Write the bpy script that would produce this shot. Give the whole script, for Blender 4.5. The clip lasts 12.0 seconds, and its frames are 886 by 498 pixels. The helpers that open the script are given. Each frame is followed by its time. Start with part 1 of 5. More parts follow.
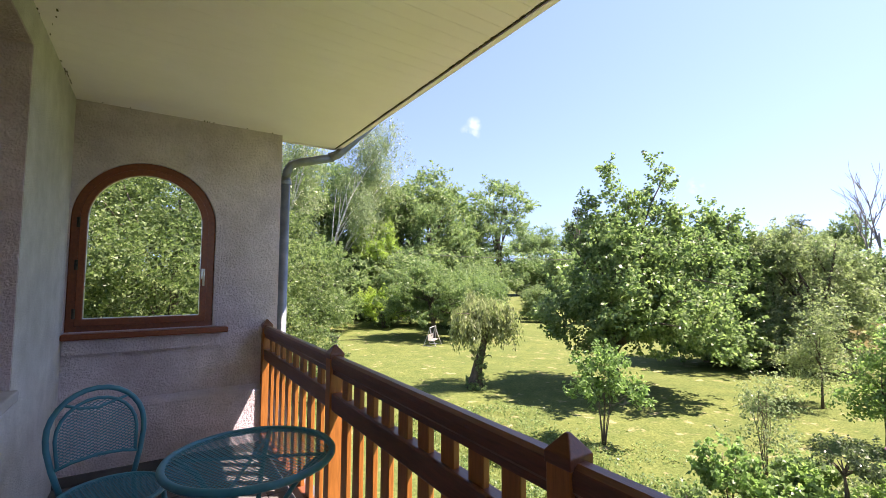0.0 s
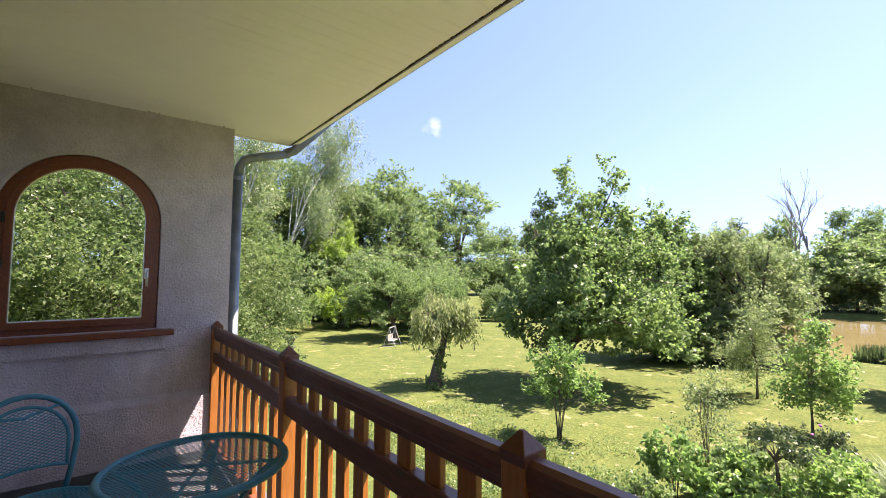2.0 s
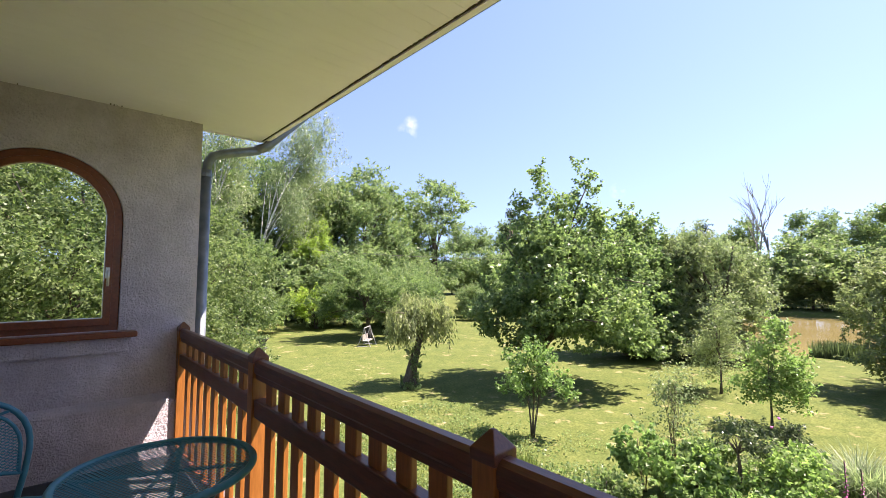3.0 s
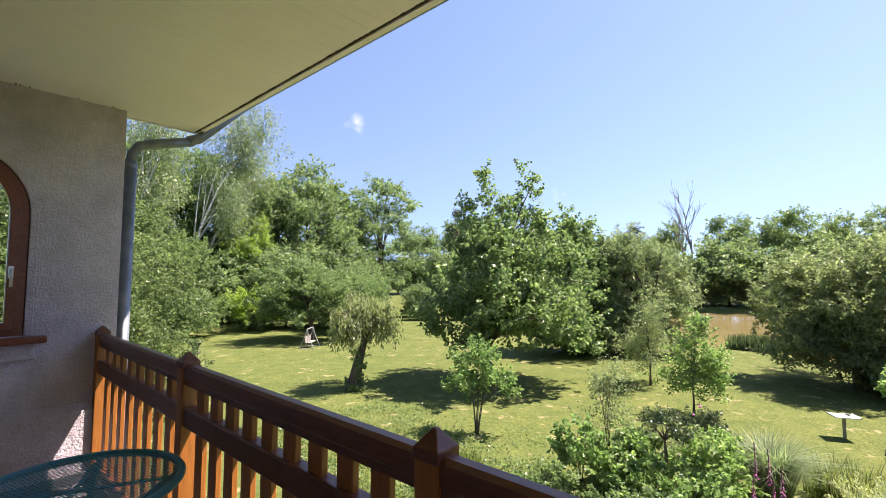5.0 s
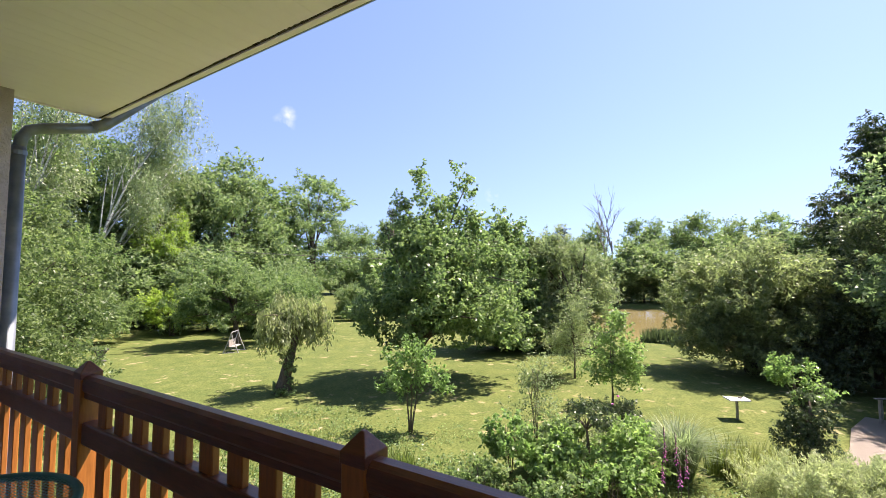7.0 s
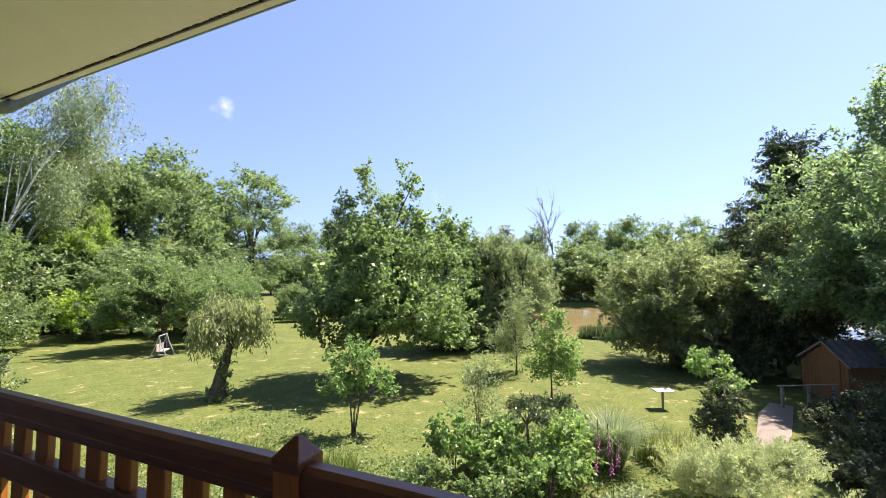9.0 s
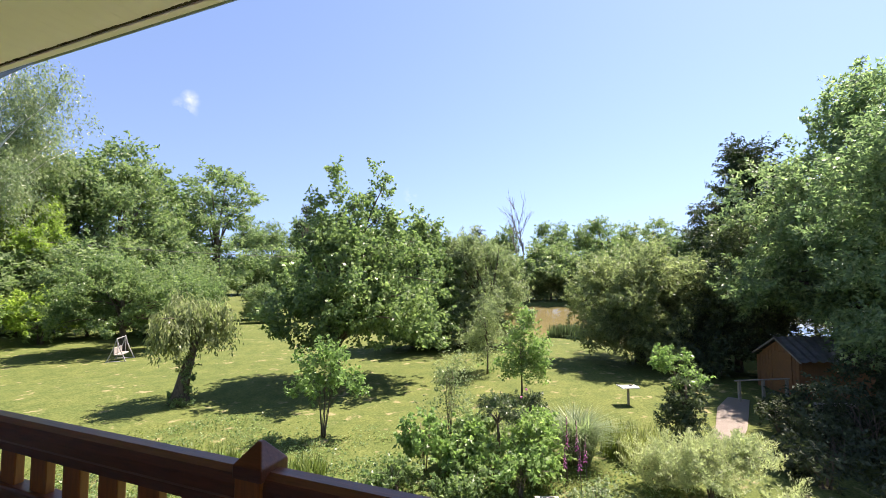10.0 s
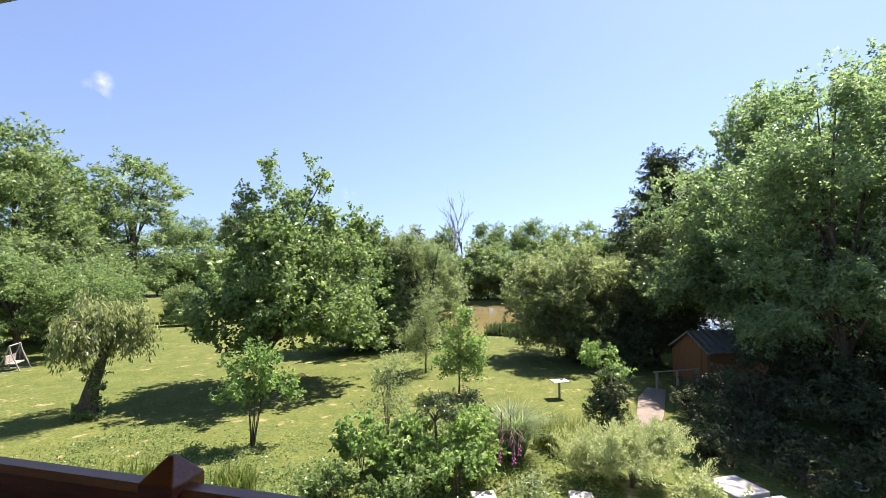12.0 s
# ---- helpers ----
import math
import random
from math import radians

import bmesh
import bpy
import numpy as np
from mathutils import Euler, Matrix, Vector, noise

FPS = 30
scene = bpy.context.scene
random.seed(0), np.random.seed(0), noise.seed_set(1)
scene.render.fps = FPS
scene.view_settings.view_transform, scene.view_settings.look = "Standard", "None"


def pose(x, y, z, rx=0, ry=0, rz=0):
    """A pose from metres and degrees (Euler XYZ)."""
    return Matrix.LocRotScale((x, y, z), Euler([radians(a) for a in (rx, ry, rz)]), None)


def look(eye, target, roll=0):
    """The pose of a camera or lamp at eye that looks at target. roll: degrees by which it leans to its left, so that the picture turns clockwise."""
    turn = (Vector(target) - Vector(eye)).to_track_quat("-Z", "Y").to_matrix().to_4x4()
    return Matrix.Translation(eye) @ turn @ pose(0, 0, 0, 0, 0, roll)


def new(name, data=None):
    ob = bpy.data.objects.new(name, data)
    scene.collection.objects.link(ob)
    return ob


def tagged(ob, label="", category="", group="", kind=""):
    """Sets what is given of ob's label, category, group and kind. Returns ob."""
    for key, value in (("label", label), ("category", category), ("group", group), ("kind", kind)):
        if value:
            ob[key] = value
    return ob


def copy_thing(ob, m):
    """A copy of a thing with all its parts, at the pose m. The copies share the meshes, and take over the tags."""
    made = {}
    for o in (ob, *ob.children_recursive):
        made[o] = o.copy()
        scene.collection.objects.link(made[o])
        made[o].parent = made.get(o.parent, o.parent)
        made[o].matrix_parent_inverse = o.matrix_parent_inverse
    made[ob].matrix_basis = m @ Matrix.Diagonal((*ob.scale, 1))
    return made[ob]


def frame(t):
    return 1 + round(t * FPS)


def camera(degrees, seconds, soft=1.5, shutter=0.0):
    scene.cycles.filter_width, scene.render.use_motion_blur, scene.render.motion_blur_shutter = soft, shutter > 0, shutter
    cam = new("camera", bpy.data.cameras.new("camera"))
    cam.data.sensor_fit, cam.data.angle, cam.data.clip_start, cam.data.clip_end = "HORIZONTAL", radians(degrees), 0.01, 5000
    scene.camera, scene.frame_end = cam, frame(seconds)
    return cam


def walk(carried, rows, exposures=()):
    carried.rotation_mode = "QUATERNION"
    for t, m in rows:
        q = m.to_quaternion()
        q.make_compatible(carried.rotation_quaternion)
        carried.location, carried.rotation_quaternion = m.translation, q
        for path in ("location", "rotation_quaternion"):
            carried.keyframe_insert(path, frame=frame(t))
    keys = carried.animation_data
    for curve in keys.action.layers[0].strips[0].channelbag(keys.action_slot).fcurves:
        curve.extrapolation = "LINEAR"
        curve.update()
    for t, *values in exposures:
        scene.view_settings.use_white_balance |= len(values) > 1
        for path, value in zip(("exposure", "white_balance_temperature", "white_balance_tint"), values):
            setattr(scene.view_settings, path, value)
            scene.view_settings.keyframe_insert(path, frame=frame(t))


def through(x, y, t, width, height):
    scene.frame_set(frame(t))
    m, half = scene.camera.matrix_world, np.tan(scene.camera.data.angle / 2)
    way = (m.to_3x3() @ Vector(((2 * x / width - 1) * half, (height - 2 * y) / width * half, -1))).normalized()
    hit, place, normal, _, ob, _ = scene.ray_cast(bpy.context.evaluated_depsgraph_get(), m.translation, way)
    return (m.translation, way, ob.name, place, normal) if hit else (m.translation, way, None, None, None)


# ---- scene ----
cam = camera(90.9, 12.0, soft=0.8)
PATH = [
    (0, (-0.809, -0.699, 1.456), (0.291, 0.966, 1.589), 0.3),
    (0.5, (-0.804, -0.698, 1.456), (0.332, 0.942, 1.589), 0.3),
    (1, (-0.803, -0.696, 1.456), (0.37, 0.918, 1.588), 0.2),
    (1.5, (-0.801, -0.697, 1.456), (0.406, 0.892, 1.589), 0.2),
    (2, (-0.795, -0.696, 1.454), (0.452, 0.863, 1.587), 0.2),
    (2.5, (-0.787, -0.698, 1.455), (0.498, 0.829, 1.586), 0.2),
    (3, (-0.783, -0.698, 1.454), (0.548, 0.789, 1.585), 0.2),
    (5, (-0.772, -0.695, 1.451), (0.731, 0.618, 1.581), 0.1),
    (5.5, (-0.771, -0.7, 1.451), (0.777, 0.559, 1.582), -0.0),
    (6, (-0.766, -0.701, 1.452), (0.832, 0.494, 1.581), -0.1),
    (6.5, (-0.764, -0.703, 1.452), (0.877, 0.434, 1.581), -0.0),
    (7, (-0.762, -0.703, 1.452), (0.919, 0.373, 1.58), -0.1),
    (9, (-0.753, -0.716, 1.453), (1.048, 0.144, 1.579), -0.1),
    (9.5, (-0.747, -0.718, 1.454), (1.08, 0.086, 1.579), -0.1),
    (10, (-0.74, -0.715, 1.452), (1.112, 0.028, 1.577), -0.1),
    (10.5, (-0.732, -0.713, 1.45), (1.143, -0.029, 1.574), -0.1),
    (11, (-0.723, -0.711, 1.448), (1.175, -0.092, 1.571), -0.1),
    (11.5, (-0.714, -0.708, 1.446), (1.204, -0.153, 1.568), -0.1),
    (12, (-0.707, -0.707, 1.444), (1.231, -0.228, 1.566), -0.1),
]
walk(cam, [(t, look(eye, target, roll)) for t, eye, target, roll in PATH],
     exposures=[(0, 2.13, 7000, 26), (3, 2.0, 6950, 25), (5, 1.76, 6900, 23), (7, 1.78, 6850, 23), (12, 1.68, 6850, 21)])
SKY, SUN = 0.082, 5.0

# ---- world and sun ----
SUN_AZ, SUN_EL = 123.0, 60.0      # degrees clockwise from +y, degrees up
world = bpy.data.worlds.new("world")
scene.world = world
world.use_nodes = True
wn, wl = world.node_tree.nodes, world.node_tree.links
sky = wn.new("ShaderNodeTexSky")
sky.sky_type, sky.sun_disc = "NISHITA", False
sky.sun_elevation, sky.sun_rotation = radians(SUN_EL), radians(SUN_AZ)
sky.altitude, sky.air_density, sky.dust_density, sky.ozone_density = 150, 1.0, 0.15, 0.35


wide = wn.new("ShaderNodeTexCoord")
lifted = wn.new("ShaderNodeVectorMath")
lifted.operation = "ADD"
lifted.inputs[1].default_value = (0, 0, 0.2)      # keeps clear of the white haze at the horizon
wl.new(wide.outputs["Generated"], lifted.inputs[0])
level = wn.new("ShaderNodeVectorMath")
level.operation = "NORMALIZE"
wl.new(lifted.outputs[0], level.inputs[0]), wl.new(level.outputs[0], sky.inputs["Vector"])


def direction(az, el):
    a, e = radians(az), radians(el)
    return Vector((math.sin(a) * math.cos(e), math.cos(a) * math.cos(e), math.sin(e)))


# a few wisps of fair-weather cloud
coord = wn.new("ShaderNodeTexCoord")
wisp = wn.new("ShaderNodeTexNoise")
wisp.inputs["Scale"].default_value, wisp.inputs["Detail"].default_value = 34.0, 6.0
wl.new(coord.outputs["Generated"], wisp.inputs["Vector"])
cloud_sum = None
for az, el, size in ((36.9, 18.5, 0.016), (37.5, 19.7, 0.012), (63.9, 10.6, 0.012)):
    dist = wn.new("ShaderNodeVectorMath")
    dist.operation = "DISTANCE"
    dist.inputs[1].default_value = direction(az, el)
    wl.new(coord.outputs["Generated"], dist.inputs[0])
    fall = wn.new("ShaderNodeMapRange")
    fall.inputs["From Min"].default_value, fall.inputs["From Max"].default_value = 0.0, size * 1.6
    fall.inputs["To Min"].default_value, fall.inputs["To Max"].default_value = 0.7, 0.0
    wl.new(dist.outputs["Value"], fall.inputs["Value"])
    if cloud_sum is None:
        cloud_sum = fall.outputs[0]
    else:
        plus = wn.new("ShaderNodeMath")
        plus.operation = "MAXIMUM"
        wl.new(cloud_sum, plus.inputs[0]), wl.new(fall.outputs[0], plus.inputs[1])
        cloud_sum = plus.outputs[0]
shape = wn.new("ShaderNodeMath")
shape.operation = "MULTIPLY"
ragged = wn.new("ShaderNodeMapRange")
ragged.inputs["From Min"].default_value, ragged.inputs["From Max"].default_value = 0.46, 0.68
wl.new(wisp.outputs[0], ragged.inputs["Value"])
wl.new(cloud_sum, shape.inputs[0]), wl.new(ragged.outputs[0], shape.inputs[1])
cloud_mix = wn.new("ShaderNodeMixRGB")
cloud_mix.inputs["Color2"].default_value = (4.6, 5.0, 5.6, 1)
azure = wn.new("ShaderNodeMixRGB")
azure.blend_type = "MULTIPLY"
azure.inputs["Fac"].default_value, azure.inputs["Color2"].default_value = 1.0, (0.96, 0.99, 1.04, 1)
wl.new(sky.outputs[0], azure.inputs["Color1"])
wl.new(shape.outputs[0], cloud_mix.inputs["Fac"]), wl.new(azure.outputs[0], cloud_mix.inputs["Color1"])
wn["Background"].inputs["Strength"].default_value = SKY
wl.new(cloud_mix.outputs[0], wn["Background"].inputs["Color"])

sun = new("sun", bpy.data.lights.new("sun", "SUN"))
sun.data.energy, sun.data.angle, sun.data.color = SUN, radians(0.6), (1.0, 0.95, 0.86)
sun.matrix_world = look(direction(SUN_AZ, SUN_EL) * 60, (0, 0, 0))

# ---- materials ----


class Mat:
    """A node material with a principled shader, built up by short calls."""

    def __init__(self, name, rough=0.7, metal=0.0, spec=0.5):
        self.m = bpy.data.materials.new(name)
        self.m.use_nodes = True
        self.n, self.l = self.m.node_tree.nodes, self.m.node_tree.links
        self.p = self.n["Principled BSDF"]
        self.p.inputs["Roughness"].default_value = rough
        self.p.inputs["Metallic"].default_value = metal
        self.p.inputs["Specular IOR Level"].default_value = spec
        self.c = self.n.new("ShaderNodeTexCoord").outputs["Object"]

    def noise(self, scale, detail=4, stretch=None, rough=0.6):
        t = self.n.new("ShaderNodeTexNoise")
        t.inputs["Scale"].default_value, t.inputs["Detail"].default_value, t.inputs["Roughness"].default_value = scale, detail, rough
        if stretch:
            mp = self.n.new("ShaderNodeMapping")
            mp.inputs["Scale"].default_value = stretch
            self.l.new(self.c, mp.inputs["Vector"]), self.l.new(mp.outputs[0], t.inputs["Vector"])
        else:
            self.l.new(self.c, t.inputs["Vector"])
        return t.outputs[0]

    def ramp(self, fac, *stops):
        r = self.n.new("ShaderNodeValToRGB")
        e = r.color_ramp.elements
        while len(e) < len(stops):
            e.new(0.5)
        for k, (pos, col) in zip(e, stops):
            k.position, k.color = pos, (*col, 1)
        self.l.new(fac, r.inputs[0])
        return r.outputs[0]

    def mix(self, fac, a, b, kind="MIX"):
        x = self.n.new("ShaderNodeMixRGB")
        x.blend_type = kind
        for sock, v in ((0, fac), (1, a), (2, b)):
            if isinstance(v, (int, float)):
                x.inputs[sock].default_value = v
            elif isinstance(v, tuple):
                x.inputs[sock].default_value = (*v, 1)
            else:
                self.l.new(v, x.inputs[sock])
        return x.outputs[0]

    def color(self, out):
        if isinstance(out, tuple):
            self.p.inputs["Base Color"].default_value = (*out, 1)
        else:
            self.l.new(out, self.p.inputs["Base Color"])
        return self

    def bump(self, height, strength=0.3, distance=0.01):
        b = self.n.new("ShaderNodeBump")
        b.inputs["Strength"].default_value, b.inputs["Distance"].default_value = strength, distance
        self.l.new(height, b.inputs["Height"]), self.l.new(b.outputs[0], self.p.inputs["Normal"])
        return self

    def rough(self, fac, lo, hi):
        mr = self.n.new("ShaderNodeMapRange")
        mr.inputs["To Min"].default_value, mr.inputs["To Max"].default_value = lo, hi
        self.l.new(fac, mr.inputs["Value"]), self.l.new(mr.outputs[0], self.p.inputs["Roughness"])
        return self


def leaf_material(name, dark, light, through=0.4, gloss=0.45):
    m = Mat(name, gloss, spec=0.25)
    geo = m.n.new("ShaderNodeNewGeometry").outputs["Random Per Island"]
    col = m.ramp(geo, (0.0, dark), (0.6, tuple((a + b) / 2 for a, b in zip(dark, light))), (1.0, light))
    info = m.n.new("ShaderNodeObjectInfo").outputs["Random"]
    col = m.mix(0.5, col, m.ramp(info, (0.0, (0.9, 0.98, 0.98)), (1.0, (1.2, 1.17, 1.02))), "MULTIPLY")
    big = m.noise(0.5, 2)
    col = m.mix(0.4, col, m.ramp(big, (0.3, (0.65, 0.75, 0.7)), (0.7, (1.3, 1.2, 1.0))), "MULTIPLY")
    m.color(col)
    tr = m.n.new("ShaderNodeBsdfTranslucent")
    m.l.new(m.mix(1.0, col, (1.1, 1.25, 0.85), "MULTIPLY"), tr.inputs["Color"])
    ms = m.n.new("ShaderNodeMixShader")
    ms.inputs[0].default_value = min(0.6, through + 0.05)
    m.l.new(m.p.outputs[0], ms.inputs[1]), m.l.new(tr.outputs[0], ms.inputs[2])
    m.l.new(ms.outputs[0], m.n["Material Output"].inputs["Surface"])
    return m.m


def plaster(name, lo, hi, scale=90.0):
    m = Mat(name, 0.92, spec=0.2)
    grain, stain, rust = m.noise(scale, 6), m.noise(1.3, 5), m.noise(6.0, 6)
    col = m.ramp(stain, (0.36, lo), (0.64, hi))
    col = m.mix(0.6, col, m.ramp(rust, (0.35, (0.8, 0.78, 0.75)), (0.65, (1.08, 1.06, 1.04))), "MULTIPLY")
    col = m.mix(0.3, col, m.ramp(grain, (0.3, (0.7, 0.7, 0.7)), (0.7, (1.15, 1.15, 1.15))), "MULTIPLY")
    return m.color(col).bump(m.mix(0.5, grain, m.noise(22.0, 4)), 1.0, 0.03).m


def wood(name, lo, hi, rough=0.32, stretch=(14, 1.2, 14)):
    m = Mat(name, rough, spec=0.5)
    grain, wear = m.noise(9.0, 6, stretch), m.noise(3.0, 4)
    col = m.ramp(grain, (0.3, lo), (0.7, hi))
    col = m.mix(0.3, col, m.ramp(wear, (0.3, (0.75, 0.72, 0.7)), (0.7, (1.15, 1.12, 1.1))), "MULTIPLY")
    return m.color(col).bump(grain, 0.12, 0.004).rough(wear, rough - 0.08, rough + 0.15).m


M_PLASTER = plaster("rough_plaster", (0.52, 0.455, 0.50), (0.71, 0.635, 0.69), 70.0)
M_PALE = plaster("pale_plaster", (0.62, 0.62, 0.60), (0.74, 0.73, 0.70), 120.0)
# one wood in two tones: rails darkened for shade, uprights brightened for sun
M_WOOD_SHADE = wood("varnished_redwood_shaded", (0.105, 0.036, 0.019), (0.19, 0.063, 0.031))
M_WOODZ_SUN = wood("varnished_redwood_upright_sunlit", (0.29, 0.102, 0.020), (0.45, 0.165, 0.035), 0.36, (14, 14, 1.2))
M_FRAME = wood("varnished_window_wood", (0.15, 0.036, 0.012), (0.23, 0.06, 0.018), 0.3, (6, 6, 6))
mm = Mat("cream_lining", 0.45, spec=0.4)
M_SOFFIT = mm.color(mm.ramp(mm.noise(2.0, 5), (0.3, (0.86, 0.80, 0.90)), (0.7, (0.91, 0.85, 0.95)))).bump(mm.noise(60, 3), 0.05, 0.002).m
mm = Mat("dark_grime", 0.9)
M_GRIME = mm.color(mm.ramp(mm.noise(40, 3), (0.3, (0.02, 0.017, 0.012)), (0.7, (0.07, 0.055, 0.04)))).m
mm = Mat("weathered_zinc", 0.5, 0.6)
M_ZINC = mm.color(mm.ramp(mm.noise(8, 5), (0.3, (0.16, 0.18, 0.20)), (0.7, (0.27, 0.29, 0.31)))).bump(mm.noise(50, 3), 0.08, 0.002).m
mm = Mat("teal_paint", 0.38)
M_TEAL = mm.color(mm.ramp(mm.noise(14, 5), (0.3, (0.022, 0.155, 0.215)), (0.7, (0.036, 0.215, 0.29)))).bump(mm.noise(160, 3), 0.1, 0.001).m
mm = Mat("dark_floor_tile", 0.55)
M_TILE = mm.color(mm.ramp(mm.noise(5, 6), (0.3, (0.07, 0.065, 0.065)), (0.7, (0.13, 0.12, 0.115)))).bump(mm.noise(70, 4), 0.15, 0.003).m
mm = Mat("grout", 0.9)
M_GROUT = mm.color(mm.ramp(mm.noise(50, 3), (0.3, (0.10, 0.095, 0.09)), (0.7, (0.17, 0.16, 0.15)))).m
mm = Mat("roof_tile", 0.85)
M_ROOF = mm.color(mm.ramp(mm.noise(4, 6), (0.3, (0.20, 0.10, 0.07)), (0.7, (0.33, 0.19, 0.13)))).bump(mm.noise(20, 4), 0.4, 0.01).m
mm = Mat("brushed_steel", 0.3, 1.0)
M_STEEL = mm.color(mm.ramp(mm.noise(30, 3), (0.3, (0.55, 0.55, 0.54)), (0.7, (0.7, 0.7, 0.69)))).m
mm = Mat("window_glass", 0.0)
mm.p.inputs["Transmission Weight"].default_value, mm.p.inputs["IOR"].default_value = 1.0, 1.02
M_GLASS = mm.color((0.94, 0.97, 0.95)).m
mm = Mat("bark", 0.95, spec=0.15)
bk = mm.noise(7, 6, (3, 3, 0.6))
M_BARK = mm.color(mm.ramp(bk, (0.3, (0.05, 0.04, 0.03)), (0.7, (0.17, 0.14, 0.11)))).bump(bk, 0.8, 0.03).m
mm = Mat("birch_bark", 0.8, spec=0.2)
bk = mm.noise(3, 5, (1, 1, 4))
M_BIRCH = mm.color(mm.ramp(bk, (0.36, (0.10, 0.09, 0.08)), (0.45, (0.55, 0.53, 0.5)), (0.8, (0.68, 0.66, 0.62)))).bump(bk, 0.3, 0.01).m
mm = Mat("lawn", 0.95, spec=0.1)
fine, mid, patch, far = mm.noise(14, 9, rough=0.75), mm.noise(1.6, 7), mm.noise(2.0, 7), mm.noise(0.09, 4)
col = mm.ramp(fine, (0.3, (0.036, 0.050, 0.015)), (0.5, (0.085, 0.108, 0.034)), (0.72, (0.155, 0.176, 0.068)))
col = mm.mix(0.6, col, mm.ramp(mid, (0.3, (0.55, 0.68, 0.5)), (0.7, (1.35, 1.2, 1.05))), "MULTIPLY")
col = mm.mix(mm.ramp(patch, (0.6, (0, 0, 0)), (0.68, (0.7, 0.7, 0.7))), col, mm.mix(fine, (0.21, 0.17, 0.095), (0.38, 0.31, 0.19)))
col = mm.mix(0.5, col, mm.ramp(far, (0.3, (0.85, 0.9, 0.8)), (0.7, (1.2, 1.1, 1.0))), "MULTIPLY")
M_LAWN = mm.color(col).bump(mm.mix(0.6, fine, mid), 0.7, 0.05).m
mm = Mat("pale_gravel", 0.95, spec=0.1)
M_GRAVEL = mm.color(mm.ramp(mm.noise(60, 6), (0.3, (0.30, 0.25, 0.21)), (0.7, (0.50, 0.44, 0.37)))).bump(mm.noise(70, 5), 0.8, 0.02).m
mm = Mat("muddy_water", 0.12, spec=0.3)
M_WATER = mm.color(mm.ramp(mm.noise(0.15, 3), (0.3, (0.165, 0.14, 0.055)), (0.7, (0.22, 0.18, 0.08)))).bump(mm.noise(1.6, 3), 0.04, 0.03).m
mm = Mat("pale_stone", 0.85)
M_STONE = mm.color(mm.ramp(mm.noise(5, 6), (0.3, (0.34, 0.32, 0.31)), (0.7, (0.5, 0.47, 0.45)))).bump(mm.noise(40, 5), 0.4, 0.01).m
M_SHED = wood("shed_boards", (0.16, 0.075, 0.03), (0.28, 0.13, 0.055), 0.75, (14, 14, 1.2))
mm = Mat("grey_timber", 0.8)
M_GREYWOOD = mm.color(mm.ramp(mm.noise(8, 6, (8, 8, 1)), (0.3, (0.16, 0.14, 0.12)), (0.7, (0.32, 0.29, 0.26)))).m
mm = Mat("white_paint", 0.5)
M_WHITE = mm.color(mm.ramp(mm.noise(8, 5), (0.3, (0.62, 0.60, 0.57)), (0.7, (0.8, 0.79, 0.77)))).m
mm = Mat("dark_stone", 0.85)
M_DARK = mm.color(mm.ramp(mm.noise(8, 5), (0.3, (0.04, 0.038, 0.035)), (0.7, (0.12, 0.11, 0.10)))).bump(mm.noise(30, 4), 0.4, 0.01).m
mm = Mat("sheet_roof", 0.45, 0.3)
M_SHEET = mm.color(mm.ramp(mm.noise(6, 5), (0.3, (0.12, 0.12, 0.125)), (0.7, (0.26, 0.26, 0.27)))).m
mm = Mat("foxglove_petal", 0.6)
M_PINK = mm.color(mm.ramp(mm.noise(40, 2), (0.3, (0.45, 0.06, 0.28)), (0.7, (0.65, 0.2, 0.5)))).m

L_MID = leaf_material("leaf_mid", (0.1, 0.155, 0.07), (0.265, 0.335, 0.155), 0.47, 0.36)
L_BIG = leaf_material("leaf_broad", (0.1, 0.155, 0.074), (0.28, 0.36, 0.165), 0.47, 0.3)
L_DARK = leaf_material("leaf_dark_glossy", (0.05, 0.072, 0.04), (0.15, 0.185, 0.11), 0.36, 0.3)
L_BRIGHT = leaf_material("leaf_bright", (0.19, 0.27, 0.06), (0.36, 0.46, 0.13), 0.55, 0.4)
L_GREY = leaf_material("leaf_silvery", (0.145, 0.188, 0.112), (0.32, 0.365, 0.215), 0.46, 0.36)
L_FAR = leaf_material("leaf_far", (0.105, 0.16, 0.08), (0.27, 0.335, 0.175), 0.46, 0.42)
L_CONIFER = leaf_material("needle_dark", (0.022, 0.04, 0.018), (0.07, 0.10, 0.04), 0.2, 0.6)
L_ALDER = leaf_material("leaf_alder", (0.115, 0.175, 0.1), (0.29, 0.37, 0.225), 0.5, 0.3)
# leaf colour kept very dark in place of the tall trees' shade
L_SHADE = leaf_material("leaf_shaded", (0.03, 0.042, 0.024), (0.085, 0.105, 0.058), 0.22, 0.6)
L_WILLOW = leaf_material("leaf_willow", (0.16, 0.19, 0.1), (0.36, 0.39, 0.22), 0.48, 0.36)
L_THORN = leaf_material("leaf_thorn", (0.075, 0.115, 0.05), (0.22, 0.275, 0.125), 0.45, 0.36)
L_YELLOW = leaf_material("leaf_yellowish", (0.28, 0.3, 0.18), (0.48, 0.5, 0.32), 0.45, 0.5)
L_GRASS = leaf_material("grass_blade", (0.09, 0.12, 0.03), (0.20, 0.24, 0.07), 0.45, 0.5)
L_LUSH = leaf_material("leaf_lush", (0.125, 0.20, 0.075), (0.30, 0.41, 0.165), 0.5, 0.32)
